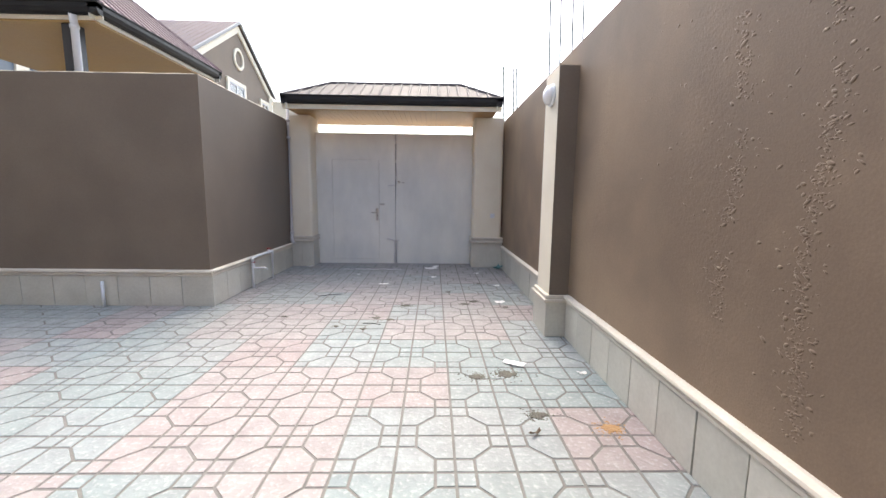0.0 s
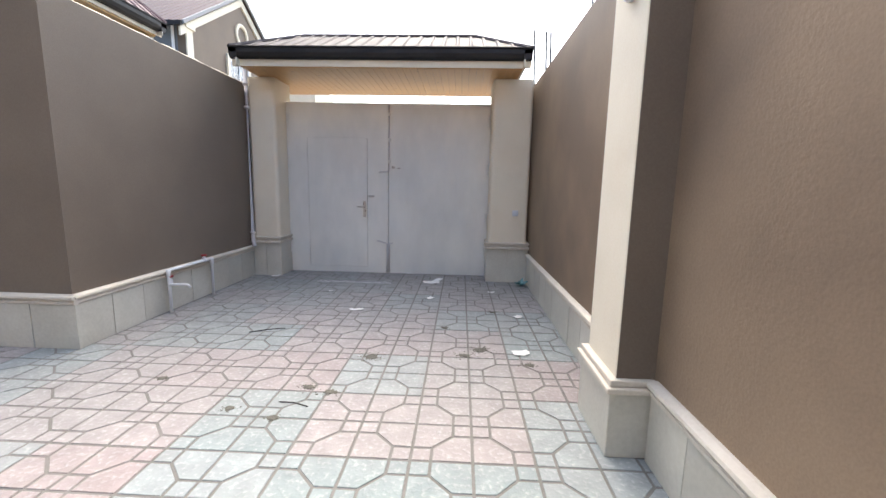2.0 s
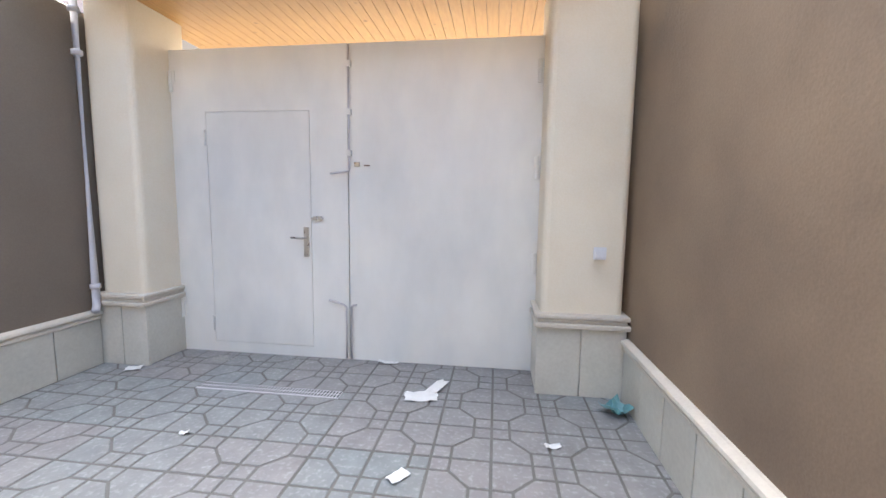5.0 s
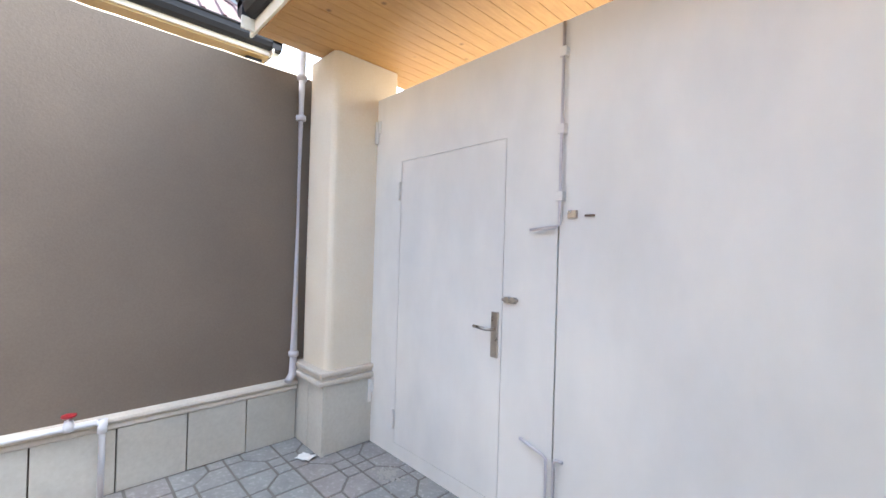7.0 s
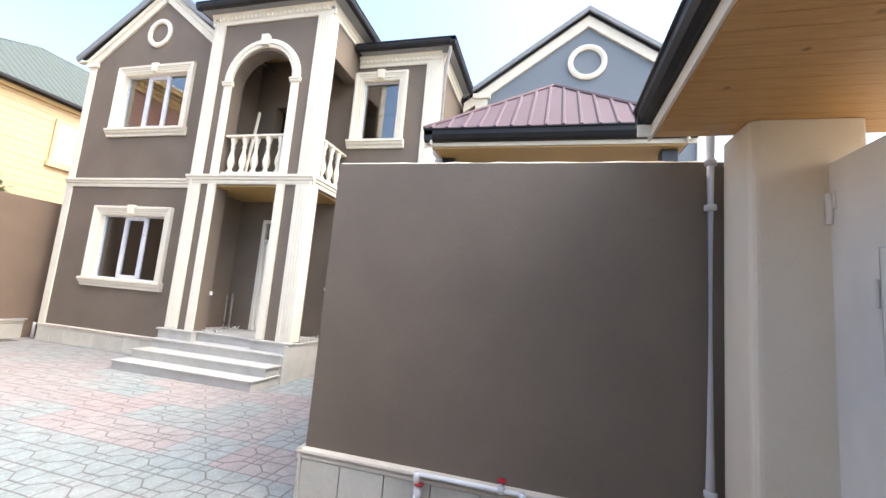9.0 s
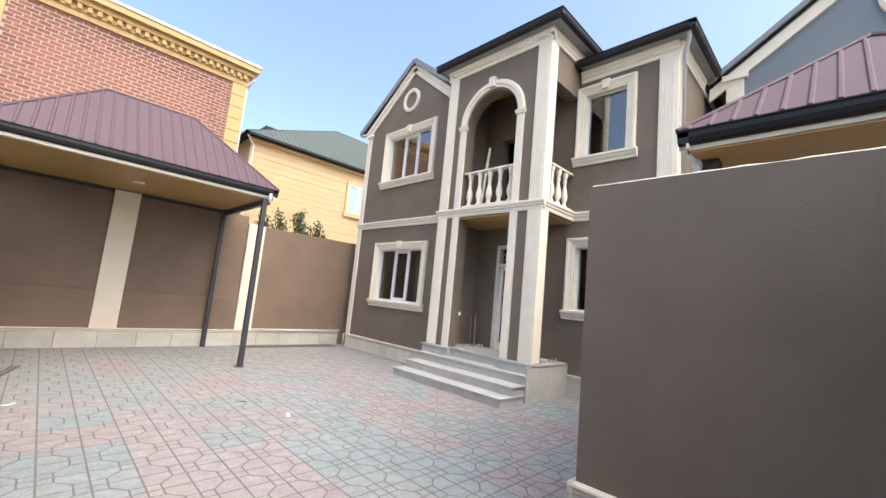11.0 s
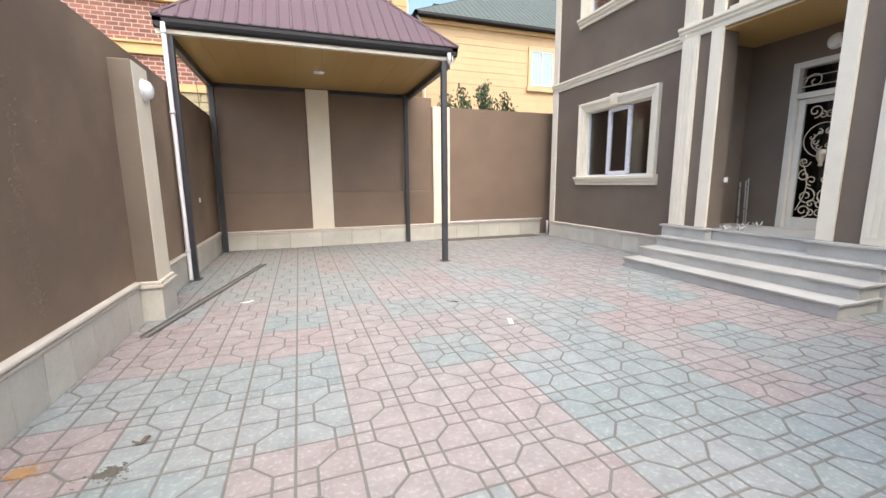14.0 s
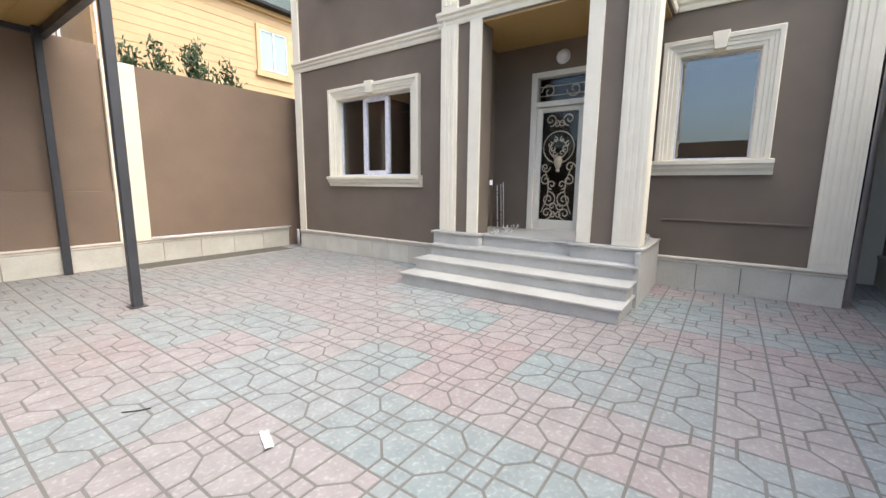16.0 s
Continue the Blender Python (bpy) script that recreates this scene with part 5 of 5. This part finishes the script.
def gable_house(name, label, x, y0, y1, zeave, zap, depth, wall_mat, side_mat, roof_mat):
    """A house whose gable faces +x at x, with a round moulding in the gable."""
    h = thing(name, label, "house")
    ym = (y0 + y1) / 2
    bm = bmesh.new()
    pr = ((y0, 0), (y1, 0), (y1, zeave), (ym, zap), (y0, zeave))
    a, b = [bm.verts.new((x, y, z)) for y, z in pr], [bm.verts.new((x - 0.3, y, z)) for y, z in pr]
    bm.faces.new(a)
    bm.faces.new(b[::-1])
    for i in range(5):
        bm.faces.new((a[i], b[i], b[(i + 1) % 5], a[(i + 1) % 5]))
    bmesh.ops.recalc_face_normals(bm, faces=bm.faces[:])
    part("front_wall", bm, wall_mat, h)
    part("side_wall", boxes(((x - depth, y0, 0), (x - 0.3, y0 + 0.3, zeave)), ((x - depth, y1 - 0.3, 0), (x - 0.3, y1, zeave)), ((x - depth - 0.3, y0, 0), (x - depth, y1, zeave))), side_mat, h)
    bm = bmesh.new()
    s = (zap - zeave) / (ym - y0)
    ov = 0.35
    ribs = []
    slope(bm, (x + 0.14, y0 - ov, zeave - ov * s + 0.08), (x - depth - 0.3, y0 - ov, zeave - ov * s + 0.08), (x + 0.14, ym, zap + 0.08), (x - depth - 0.3, ym, zap + 0.08), 0.3, ribs=ribs)
    slope(bm, (x - depth - 0.3, y1 + ov, zeave - ov * s + 0.08), (x + 0.14, y1 + ov, zeave - ov * s + 0.08), (x - depth - 0.3, ym, zap + 0.08), (x + 0.14, ym, zap + 0.08), 0.3, ribs=ribs)
    sheet = part("roof", bm, roof_mat, h)
    for rb in ribs:
        part("rib", rb, roof_mat, sheet)
    for s0, s1 in ((y0 - ov, ym), (y1 + ov, ym)):
        for dx, zo, hh, mt, nm in ((0.13, -0.02, 0.13, BARGE, "bargeboard"), (0.0, -0.40, 0.30, TRIM, "raking_moulding")):
            bm = bmesh.new()
            z0 = zeave - ov * s + zo
            q = [bm.verts.new((x + dx + d, yy, zz + e)) for yy, zz in ((s0, z0), (s1, zap + zo)) for d, e in ((0, 0), (0.07, 0), (0.07, hh), (0, hh))]
            for i in range(4):
                bm.faces.new((q[i], q[(i + 1) % 4], q[(i + 1) % 4 + 4], q[i + 4]))
            bm.faces.new(q[:4])
            bm.faces.new(q[4:])
            bmesh.ops.recalc_face_normals(bm, faces=bm.faces[:])
            part(nm, bm, mt, h)
    part("roundel", ring(bmesh.new(), x, ym, zeave + (zap - zeave) * 0.32, 0.36, 0.50, 0.08), TRIM, h)
    for yy in (y0 + 0.15, y1 - 0.15):
        part("pilaster", boxes(((x, yy - 0.17, 0), (x + 0.06, yy + 0.17, zeave - 0.25)), ((x, yy - 0.25, zeave - 0.25), (x + 0.12, yy + 0.25, zeave - 0.1)), bevel=0.01), TRIM, h)
    part("gutter", boxes(((x - depth, y0 - ov - 0.1, zeave - ov * s - 0.08), (x + 0.14, y0 - ov, zeave - ov * s + 0.06))), GUTTER, h)
    return h


h = gable_house("neighbour_house", "blue-grey stucco house with a gable and round moulding", -10.2, 5.15, 11.0, 7.75, 9.85, 7, BLUEGREY, BLUEGREY, GREYROOF)
wall_window(h, -10.2, 8.9, 5.2, 1.6, 1.7, "x")
h = gable_house("neighbour_house", "taupe gabled house beyond the gate, red-brown roof", -9.4, 17.0, 24.6, 7.1, 9.5, 9, STUCCO, BLUEGREY, REDROOF)
wall_window(h, -9.4, 20.4, 5.25, 1.5, 1.35, "x", bars=True)
wall_window(h, -9.4, 23.6, 4.6, 0.8, 1.8, "x")
wall_window(h, -11.3, 17.0, 5.0, 1.1, 1.5, "s")
part("downpipe", tube(bmesh.new(), ((-9.8, 16.9, 0), (-9.8, 16.9, 6.9)), 0.05, 8), WHITE, h)
part("extension", boxes(((-9.4, 24.8, 0), (-7.6, 28, 6.8))), CREAM, h)

# far house seen over the gate
h = thing("distant_house", "pale distant house beyond the gate", "house")
part("wall", boxes(((-6.8, 34, 0), (-3.6, 40, 6.2))), CREAM, h)
part("roof", boxes(((-7.0, 33.8, 6.2), (-3.4, 40.2, 6.4)), bevel=0.02), REDROOF, h)

# brick house behind the carport
brick_house = thing("brick_house", "red brick house with ochre stone cornice and quoins", "house")
bx0, bx1, by = -3.95, 13.0, -9.0
for a, b in (((bx0, by - 0.4, 4.2), (bx1, by - 0.009, 9.5)), ((bx0, by - 9, 0), (bx0 + 0.3, by - 0.4, 9.5)), ((bx1 - 0.3, by - 9, 0), (bx1, by - 0.4, 9.5)), ((bx0, by - 9.3, 0), (bx1, by - 9, 9.5))):
    part("core_wall", boxes((a, b)), BRICKJOINT, brick_house)
part("stone_base", boxes(((bx0, by - 0.4, 0), (bx1, by - 0.02, 4.2)), bevel=0.01), ROUGHSTONE, brick_house)
for j in range(6):
    for i in range(12):
        w = 0.62
        part("stone", boxes(((0.2 + i * w + (j % 2) * 0.3, by - 0.03, 2.6 + j * 0.27), (0.2 + i * w + (j % 2) * 0.3 + w - 0.03, by + random.uniform(0.01, 0.04), 2.6 + j * 0.27 + 0.245)), bevel=0.012), ROUGHSTONE, brick_house)
part("band", boxes(((bx0, by - 0.03, 4.2), (bx1, by + 0.08, 4.42)), ((bx0, by - 0.03, 5.16), (bx1, by + 0.10, 5.24)), ((bx0, by - 0.03, 5.24), (bx1, by + 0.06, 5.44)), ((bx0, by - 0.03, 5.44), (bx1, by + 0.12, 5.50)), bevel=0.01), OCHRE, brick_house)
for a, b in (((bx0 - 0.06, by - 0.2, 9.12), (bx1, by + 0.08, 9.3)), ((bx0 - 0.2, by - 0.2, 9.5), (bx1, by + 0.25, 9.66)), ((bx0 - 0.32, by - 0.3, 9.66), (bx1, by + 0.40, 9.86)), ((bx0 - 0.06, by - 0.2, 9.3), (bx1, by + 0.12, 9.5))):
    part("cornice", boxes((a, b), bevel=0.015), OCHRE, brick_house)
for i in range(72):
    x = bx0 + 0.05 + i * 0.235
    part("dentil", boxes(((x, by + 0.10, 9.33), (x + 0.12, by + 0.22, 9.50)), bevel=0.008), OCHRE, brick_house)
for j in range(8):
    part("quoin", boxes(((bx0 - 0.03, by - 0.3, 5.5 + j * 0.455), (bx0 + 0.46, by + 0.06, 5.5 + j * 0.455 + 0.44)), bevel=0.012), OCHRE, brick_house)
bm = bmesh.new()
box(bm, (bx0 - 0.36, by - 9.5, 9.86), (bx1 + 0.2, by + 0.44, 9.95))
part("roof_edge", bm, TRIM, brick_house, "pale roof edging")
part("rain_pipe", tube(bmesh.new(), ((bx0 - 0.2, by + 0.2, 9.66), (bx0 - 0.2, by + 0.2, 9.4), (bx0 - 0.08, by - 0.1, 9.1), (bx0 - 0.08, by - 0.1, 0)), 0.05, 8), WHITE, brick_house)
wall_window(brick_house, 3.21, by - 0.02, 6.88, 1.56, 1.76, "n", OCHRE, bars=True, curtain=True, frame=BROWNFRAME)
wall_window(brick_house, 8.5, by - 0.02, 6.88, 1.56, 1.76, "n", OCHRE, bars=True, curtain=True, frame=BROWNFRAME)
for k in range(3):
    part("cable", tube(bmesh.new(), ((1.9 + k * 0.25, by + 0.05, 3.6), (1.95 + k * 0.25, by + 0.14, 5.6), (1.9 + k * 0.25, by + 0.05, 6.2 + k * 0.3)), 0.012, 5), IRON, brick_house)
part("rain_pipe", tube(bmesh.new(), ((6.2, by + 0.06, 3.0), (6.2, by + 0.06, 9.2)), 0.035, 8), IRON, brick_house)

# yellow stone house
yh = thing("yellow_house", "yellow stone house with green hip roof", "house")
yx0, yx1, yy = -22.0, -6.0, -14.0
part("wall", boxes(((yx0, yy - 9, 0), (yx1, yy - 0.02, 9.05))), YELLOW, yh)
for j in range(34):
    z = 3.0 + j * 0.30
    if z > 8.8:
        break
    part("course", boxes(((yx0, yy - 0.03, z), (yx1 + 0.01, yy + 0.012 * (j % 2), z + 0.288)), bevel=0.004), YELLOW, yh)
part("cornice", boxes(((yx0, yy - 0.1, 8.82), (yx1 + 0.1, yy + 0.16, 9.0)), bevel=0.01), OCHRE, yh)
part("gutter", boxes(((yx0 - 0.4, yy + 0.2, 9.02), (yx1 + 0.45, yy + 0.5, 9.14)), ((yx1 + 0.3, yy - 9, 9.02), (yx1 + 0.45, yy + 0.5, 9.14)), bevel=0.01), GUTTER, yh)
hip_roof("roof", yx0 - 0.4, yx1 + 0.42, yy - 9.4, yy + 0.46, 9.12, 12.9, "x", 7.3, GREENROOF, yh, 0.3)
part("rain_pipe", tube(bmesh.new(), ((yx1 + 0.3, yy + 0.3, 9.0), (yx1 - 0.1, yy + 0.08, 8.6), (yx1 - 0.1, yy + 0.08, 0)), 0.05, 8), WHITE, yh)
wall_window(yh, -12.45, yy + 0.01, 6.45, 1.3, 1.68, "n", YELLOW, curtain=True)
part("parapet", boxes(((-8.6, yy - 4, 10.5), (-7.6, yy - 3, 11.0))), GUTTER, yh)
wall_window(yh, -16.5, yy + 0.01, 6.45, 0.95, 1.6, "n", YELLOW, curtain=True)


# ---- shrubs behind the boundary wall ----
def shrub(x, y, h, spread, seed):
    rnd = random.Random(seed)
    t = thing("shrub", "dark green leafy shrub behind the boundary wall", "shrub", "shrubs behind the boundary wall")
    part("stem", tube(bmesh.new(), ((x, y, -0.03), (x + 0.05, y, 1.5), (x, y, h)), [0.04, 0.03, 0.01], 7), BARK, t)
    bm = bmesh.new()
    for b in range(7):
        tx, tz = x + rnd.uniform(-spread, spread), h + rnd.uniform(-0.35, 0.15)
        tube(bm, ((x, y, h - 0.9), (tx, y + rnd.uniform(-0.2, 0.2), tz)), [0.014, 0.004], 5)
        for i in range(48):
            f = rnd.uniform(0.2, 1.05)
            c = Vector((x + (tx - x) * f + rnd.gauss(0, 0.06), y + rnd.gauss(0, 0.10), h - 0.9 + (tz - h + 0.9) * f + rnd.gauss(0, 0.06)))
            m = Matrix.Translation(c) @ Euler((rnd.uniform(0, 6), rnd.uniform(0, 6), rnd.uniform(0, 6))).to_matrix().to_4x4()
            l, w = rnd.uniform(0.04, 0.08), rnd.uniform(0.018, 0.03)
            q = [bm.verts.new(m @ Vector(v)) for v in ((-l, 0, 0), (0, -w, 0.008), (l, 0, 0), (0, w, 0.008))]
            bm.faces.new(q[:3])
            bm.faces.new((q[0], q[2], q[3]))
    part("crown", bm, LEAF, t, "dense small dark green leaves")


for i, (x, h) in enumerate(((-4.3, 3.92), (-4.75, 3.97), (-5.3, 4.28), (-5.55, 3.9), (-6.15, 4.02), (-8.4, 3.9))):
    shrub(x, -5.85, h, 0.22, i + 2)

# ---- reinforcing rods over the far wall ----
for x, y, z in ((2.42, 14, 5.75), (2.74, 14, 5.7), (2.86, 14, 5.7), (3.86, 14, 8.6), (4.2, 14, 9.0), (4.6, 14, 8.8), (4.95, 14, 8.6)):
    t = thing("reinforcing_rod", "thin steel rod standing up from a column next door", "rod", "reinforcing rods next door")
    part("rod", tube(bmesh.new(), ((x, y, -0.03), (x + 0.03, y, z * 0.6), (x - 0.06, y, z)), 0.028, 6), POST, t)

# ---- floor drains and strips ----
t = thing("floor_drain", "slotted steel drain channel before the gate", "drain")
part("channel", boxes(((-1.70, 8.19, -0.008), (-0.55, 8.30, 0.002))), PIPE, t)
for i in range(46):
    for y in (8.205, 8.255):
        part("slot", boxes(((-1.69 + i * 0.025, y, 0.002), (-1.69 + i * 0.025 + 0.012, y + 0.035, 0.004))), GUTTER, t)
t = thing("steel_strip", "flat grey steel profile lying on the paving", "metal strip")
a, b = Vector((1.36, 0.46, 0)), Vector((0.52, -3.2, 0))
m = Matrix.Translation((a + b) / 2) @ Vector(b - a).to_track_quat("X", "Z").to_matrix().to_4x4()
bm = boxes(((-1.88, -0.045, 0.002), (1.88, 0.045, 0.008)), ((-1.88, -0.045, 0.008), (1.88, -0.037, 0.026)), ((-1.88, 0.037, 0.008), (1.88, 0.045, 0.026)))
bm.transform(m)
part("profile", bm, MORTAR, t)
t = thing("soil_strip", "narrow grey soil bed with kerb along the boundary wall", "planting bed")
part("soil", boxes(((-6.7, -5.25, -0.02), (-3.75, -4.62, 0.004))), DIRT, t)
part("kerb", boxes(((-6.72, -4.62, -0.02), (-3.72, -4.54, 0.022)), bevel=0.008), CONCRETE, t)


# ---- litter ----
def scrap(x, y, lx, ly, turn, mat, label, seed, curl=0.015):
    """A curled scrap lying on the ground."""
    rnd = random.Random(seed)
    t = thing("litter_scrap", label, "litter", "litter on the paving")
    bm = bmesh.new()
    bmesh.ops.create_grid(bm, x_segments=5, y_segments=4, size=0.5)
    for v in bm.verts:
        v.co = Vector((v.co.x * lx, v.co.y * ly, 0.006 + abs(v.co.x) * curl + rnd.uniform(0, curl * 0.7)))
        v.co.x += rnd.uniform(-0.05, 0.05) * lx
        v.co.y += rnd.uniform(-0.05, 0.05) * ly
    bmesh.ops.solidify(bm, geom=bm.faces[:], thickness=0.0015)
    bm.transform(Matrix.Translation((x, y, 0)) @ Matrix.Rotation(turn, 4, "Z"))
    part("sheet", bm, mat, t)


W = "torn white paper scrap lying on the pavers"
for i, (x, y, lx, ly, r) in enumerate(((0.85, 3.56, 0.20, 0.08, -0.5), (1.06, 5.68, 0.15, 0.10, 0.2), (1.17, 6.72, 0.09, 0.08, 0.6), (0.06, 8.30, 0.24, 0.14, 0.1), (0.16, 8.48, 0.09, 0.24, -0.35), (-0.36, 8.90, 0.20, 0.05, -0.1), (-2.32, 1.38, 0.19, 0.05, 1.2), (0.52, -0.52, 0.16, 0.05, 0.5), (1.40, 3.36, 0.07, 0.05, 0.2), (-2.46, 8.42, 0.12, 0.09, 0.5), (-1.30, 7.6, 0.05, 0.04, 0.4), (0.1, 7.4, 0.12, 0.07, 0.9), (-0.73, 6.81, 0.16, 0.06, 0.2), (0.95, 7.8, 0.1, 0.04, 0.2))):
    scrap(x, y, lx, ly, r, PAPER, W, i)
scrap(1.43, 8.26, 0.16, 0.18, 0.4, TEALBAG, "crumpled teal plastic scrap by the wall", 33, 0.09)
scrap(0.77, 2.47, 0.09, 0.022, 0.5, BARK, "small dry leaf curled on the pavers", 34, 0.03)


def spill(x, y, r, mat, label, seed, n=110):
    """A low heap with crumbs strewn round it."""
    rnd = random.Random(seed)
    t = thing("spill", label, "dirt", "spills on the paving", "stuff")
    bm = bmesh.new()
    for i in range(n):
        d, a = abs(rnd.gauss(0, r * 0.5)), rnd.uniform(0, 6.28)
        s = rnd.uniform(0.003, 0.012) * (1.6 if d < r * 0.4 else 0.7)
        bmesh.ops.create_icosphere(bm, subdivisions=1, radius=s, matrix=Matrix.Translation((x + d * math.cos(a) * 1.4, y + d * math.sin(a), 0.001)) @ Matrix.Diagonal((1, 1, 0.3, 1)))
    part("crumbs", bm, mat, t)


spill(1.29, 2.55, 0.09, SAND, "small heap of spilled brown sand", 1, 260)
for i, (x, y, r) in enumerate(((0.49, 3.31, 0.11), (0.74, 3.36, 0.15), (0.85, 2.71, 0.10), (0.70, 5.74, 0.10), (0.55, 5.60, 0.07), (-0.26, 5.50, 0.10), (-0.42, 4.87, 0.06), (-1.01, 4.61, 0.04), (-0.60, 4.93, 0.05), (-0.68, 4.52, 0.04), (1.10, 5.45, 0.05), (-1.74, 4.97, 0.04), (0.35, 6.3, 0.05), (0.9, 6.9, 0.06))):
    spill(x, y, r, DIRT, "scattered grey dirt and dry leaf crumbs", i + 3, int(1500 * r) + 40)
spill(-1.9, 8.75, 0.25, CONCRETE, "cement dust and crumbs along the gate foot", 40, 120)
for x, y, l, r, lab in ((-0.61, 4.68, 0.22, -0.2, "thin dark twig lying on the pavers"), (-1.44, 6.03, 0.34, 0.45, "thin dark stick lying on the pavers"), (-2.0, 0.40, 0.16, -0.6, "short bent black wire on the pavers")):
    t = thing("stick", lab, "stick")
    part("stick", tube(bmesh.new(), ((x - l / 2 * math.cos(r), y - l / 2 * math.sin(r), 0.008), (x, y + 0.015, 0.010), (x + l / 2 * math.cos(r), y + l / 2 * math.sin(r), 0.008)), 0.0045, 6), GUTTER, t)

# ---- bricks of the brick house ----
def prism(bm, pts, z0, z1, bevel, m):
    """A slab of outline pts with eased top edges."""
    c = Vector((sum(p[0] for p in pts) / len(pts), sum(p[1] for p in pts) / len(pts)))
    low = [bm.verts.new(m @ Vector((p[0], p[1], z0))) for p in pts]
    mid = [bm.verts.new(m @ Vector((p[0], p[1], z1 - bevel * 0.6))) for p in pts]
    top = []
    for p in pts:
        d = (c - Vector(p))
        d = d.normalized() * bevel * 1.3
        top.append(bm.verts.new(m @ Vector((p[0] + d.x, p[1] + d.y, z1))))
    n = len(pts)
    for i in range(n):
        j = (i + 1) % n
        bm.faces.new((low[i], low[j], mid[j], mid[i]))
        bm.faces.new((mid[i], mid[j], top[j], top[i]))
    bm.faces.new(top)


BW, BH = 0.30, 0.116
bm = boxes(((0.014, -0.03, 0.014), (BW - 0.014, 0.0, BH - 0.014)), bevel=0.0)
brick_mesh = bpy.data.meshes.new("brick")
bm.to_mesh(brick_mesh)
bm.free()
brick_mesh.materials.append(BRICK)
verts, faces = [], []
count = 0
cube_v = [(0.014, -0.03, 0.014), (BW - 0.014, -0.03, 0.014), (BW - 0.014, 0, 0.014), (0.014, 0, 0.014), (0.014, -0.03, BH - 0.014), (BW - 0.014, -0.03, BH - 0.014), (BW - 0.014, 0, BH - 0.014), (0.014, 0, BH - 0.014)]
brick_faces = ((2, 3, 7, 6), (0, 3, 2, 1), (4, 5, 6, 7), (1, 2, 6, 5), (0, 4, 7, 3))
for z_lo, z_hi in ((4.42, 5.16), (5.5, 9.12)):
    for j in range(int((z_hi - z_lo) / BH) + 1):
        x = bx0 + 0.46
        if j % 2:
            k, z = len(verts), z_lo + j * BH
            verts += [(x + v[0] - (BW / 2 if v[0] > 0.1 else 0), by + v[1], z + v[2]) for v in cube_v]
            faces += [tuple(k + q for q in f) for f in brick_faces]
            x += BW / 2
        while x < 11.5:
            z = z_lo + j * BH
            if not any(abs(x + BW / 2 - wx) < 0.90 and 6.62 < z < 8.68 for wx in (3.21, 8.5)):
                if -3.0 < x < 1.4 and 5.9 < z < 9.0 and count < 300:
                    ob = new("brick", brick_mesh)
                    ob.location = (x, by, z)
                    ob.parent = brick_house
                    count += 1
                else:
                    k = len(verts)
                    verts += [(x + v[0], by + v[1], z + v[2]) for v in cube_v]
                    faces += [tuple(k + q for q in f) for f in brick_faces]
            x += BW
me = bpy.data.meshes.new("brickwork")
me.from_pydata(verts, [], faces)
me.materials.append(BRICK)
ob = tagged(new("brickwork", me), kind="stuff")
ob.parent = brick_house

# ---- pavers: each cell holds two small squares and two large pieces, turned round every slab's middle ----
A, J = 0.33 * CELL, 0.0085
C = CELL
square = ((J, J), (A - J, J), (A - J, A - J), (J, A - J))
large = ((A + J, J), (C - J, J), (C - J, C - A - J), (C - A + J * 0.4, C - A - J), (A + J, A - J * 0.4))
meshes = []
for nm, pts in (("paver", square), ("paver", large)):
    bm = bmesh.new()
    prism(bm, pts, -0.0058, 0.0, 0.003, Matrix.Identity(4))
    bmesh.ops.recalc_face_normals(bm, faces=bm.faces[:])
    me = bpy.data.meshes.new(nm)
    bm.to_mesh(me)
    bm.free()
    me.materials.append(PAVER)
    meshes.append(me)
half = Matrix.Translation((C, C, 0)) @ Matrix.Rotation(math.pi, 4, "Z")
base = []
for me in meshes:
    base.append((np.array([v.co[:] for v in me.vertices]), [tuple(p.vertices) for p in me.polygons], me))
verts, faces, total, single = [], [], 0, 0
for i in range(-19, 4):
    for j in range(-13, 12):
        vx, vy = GRID_X + 2 * C * i, GRID_Y + 2 * C * j
        for q in range(4):
            turn = Matrix.Translation((vx, vy, 0)) @ Matrix.Rotation(q * math.pi / 2, 4, "Z")
            cx, cy = (turn @ Vector((C / 2, C / 2, 0)))[:2]
            if not (-12.3 < cx < RX - 0.0 and -5.32 < cy < 9.6) or (cx < LX - 0.15 and cy > LY + 0.1) or (cx < FX - 0.1 and cy < 2.4) or (cx < WX - 0.1 and cy < 4.6):
                continue
            for (vs, fs, me), m in ((base[0], turn), (base[0], turn @ half), (base[1], turn), (base[1], turn @ half)):
                tilt = Matrix.Translation((0, 0, -random.random() * 0.0015))
                if -0.9 < cx < 1.2 and 1.7 < cy < 5.2 and single < 300:
                    ob = new("paver", me)
                    ob.matrix_world = tilt @ m
                    ob.parent = PAVEMENT
                    single += 1
                else:
                    mm = np.array(tilt @ m)
                    k = total
                    verts.append(vs @ mm[:3, :3].T + mm[:3, 3])
                    faces += [tuple(k + a for a in f) for f in fs]
                    total += len(vs)
me = bpy.data.meshes.new("paving")
me.from_pydata(np.concatenate(verts).tolist(), [], faces)
me.materials.append(PAVER)
ob = tagged(new("paving", me), "pink and mint worn cement pavers in an octagon pattern", kind="stuff")
ob.parent = PAVEMENT
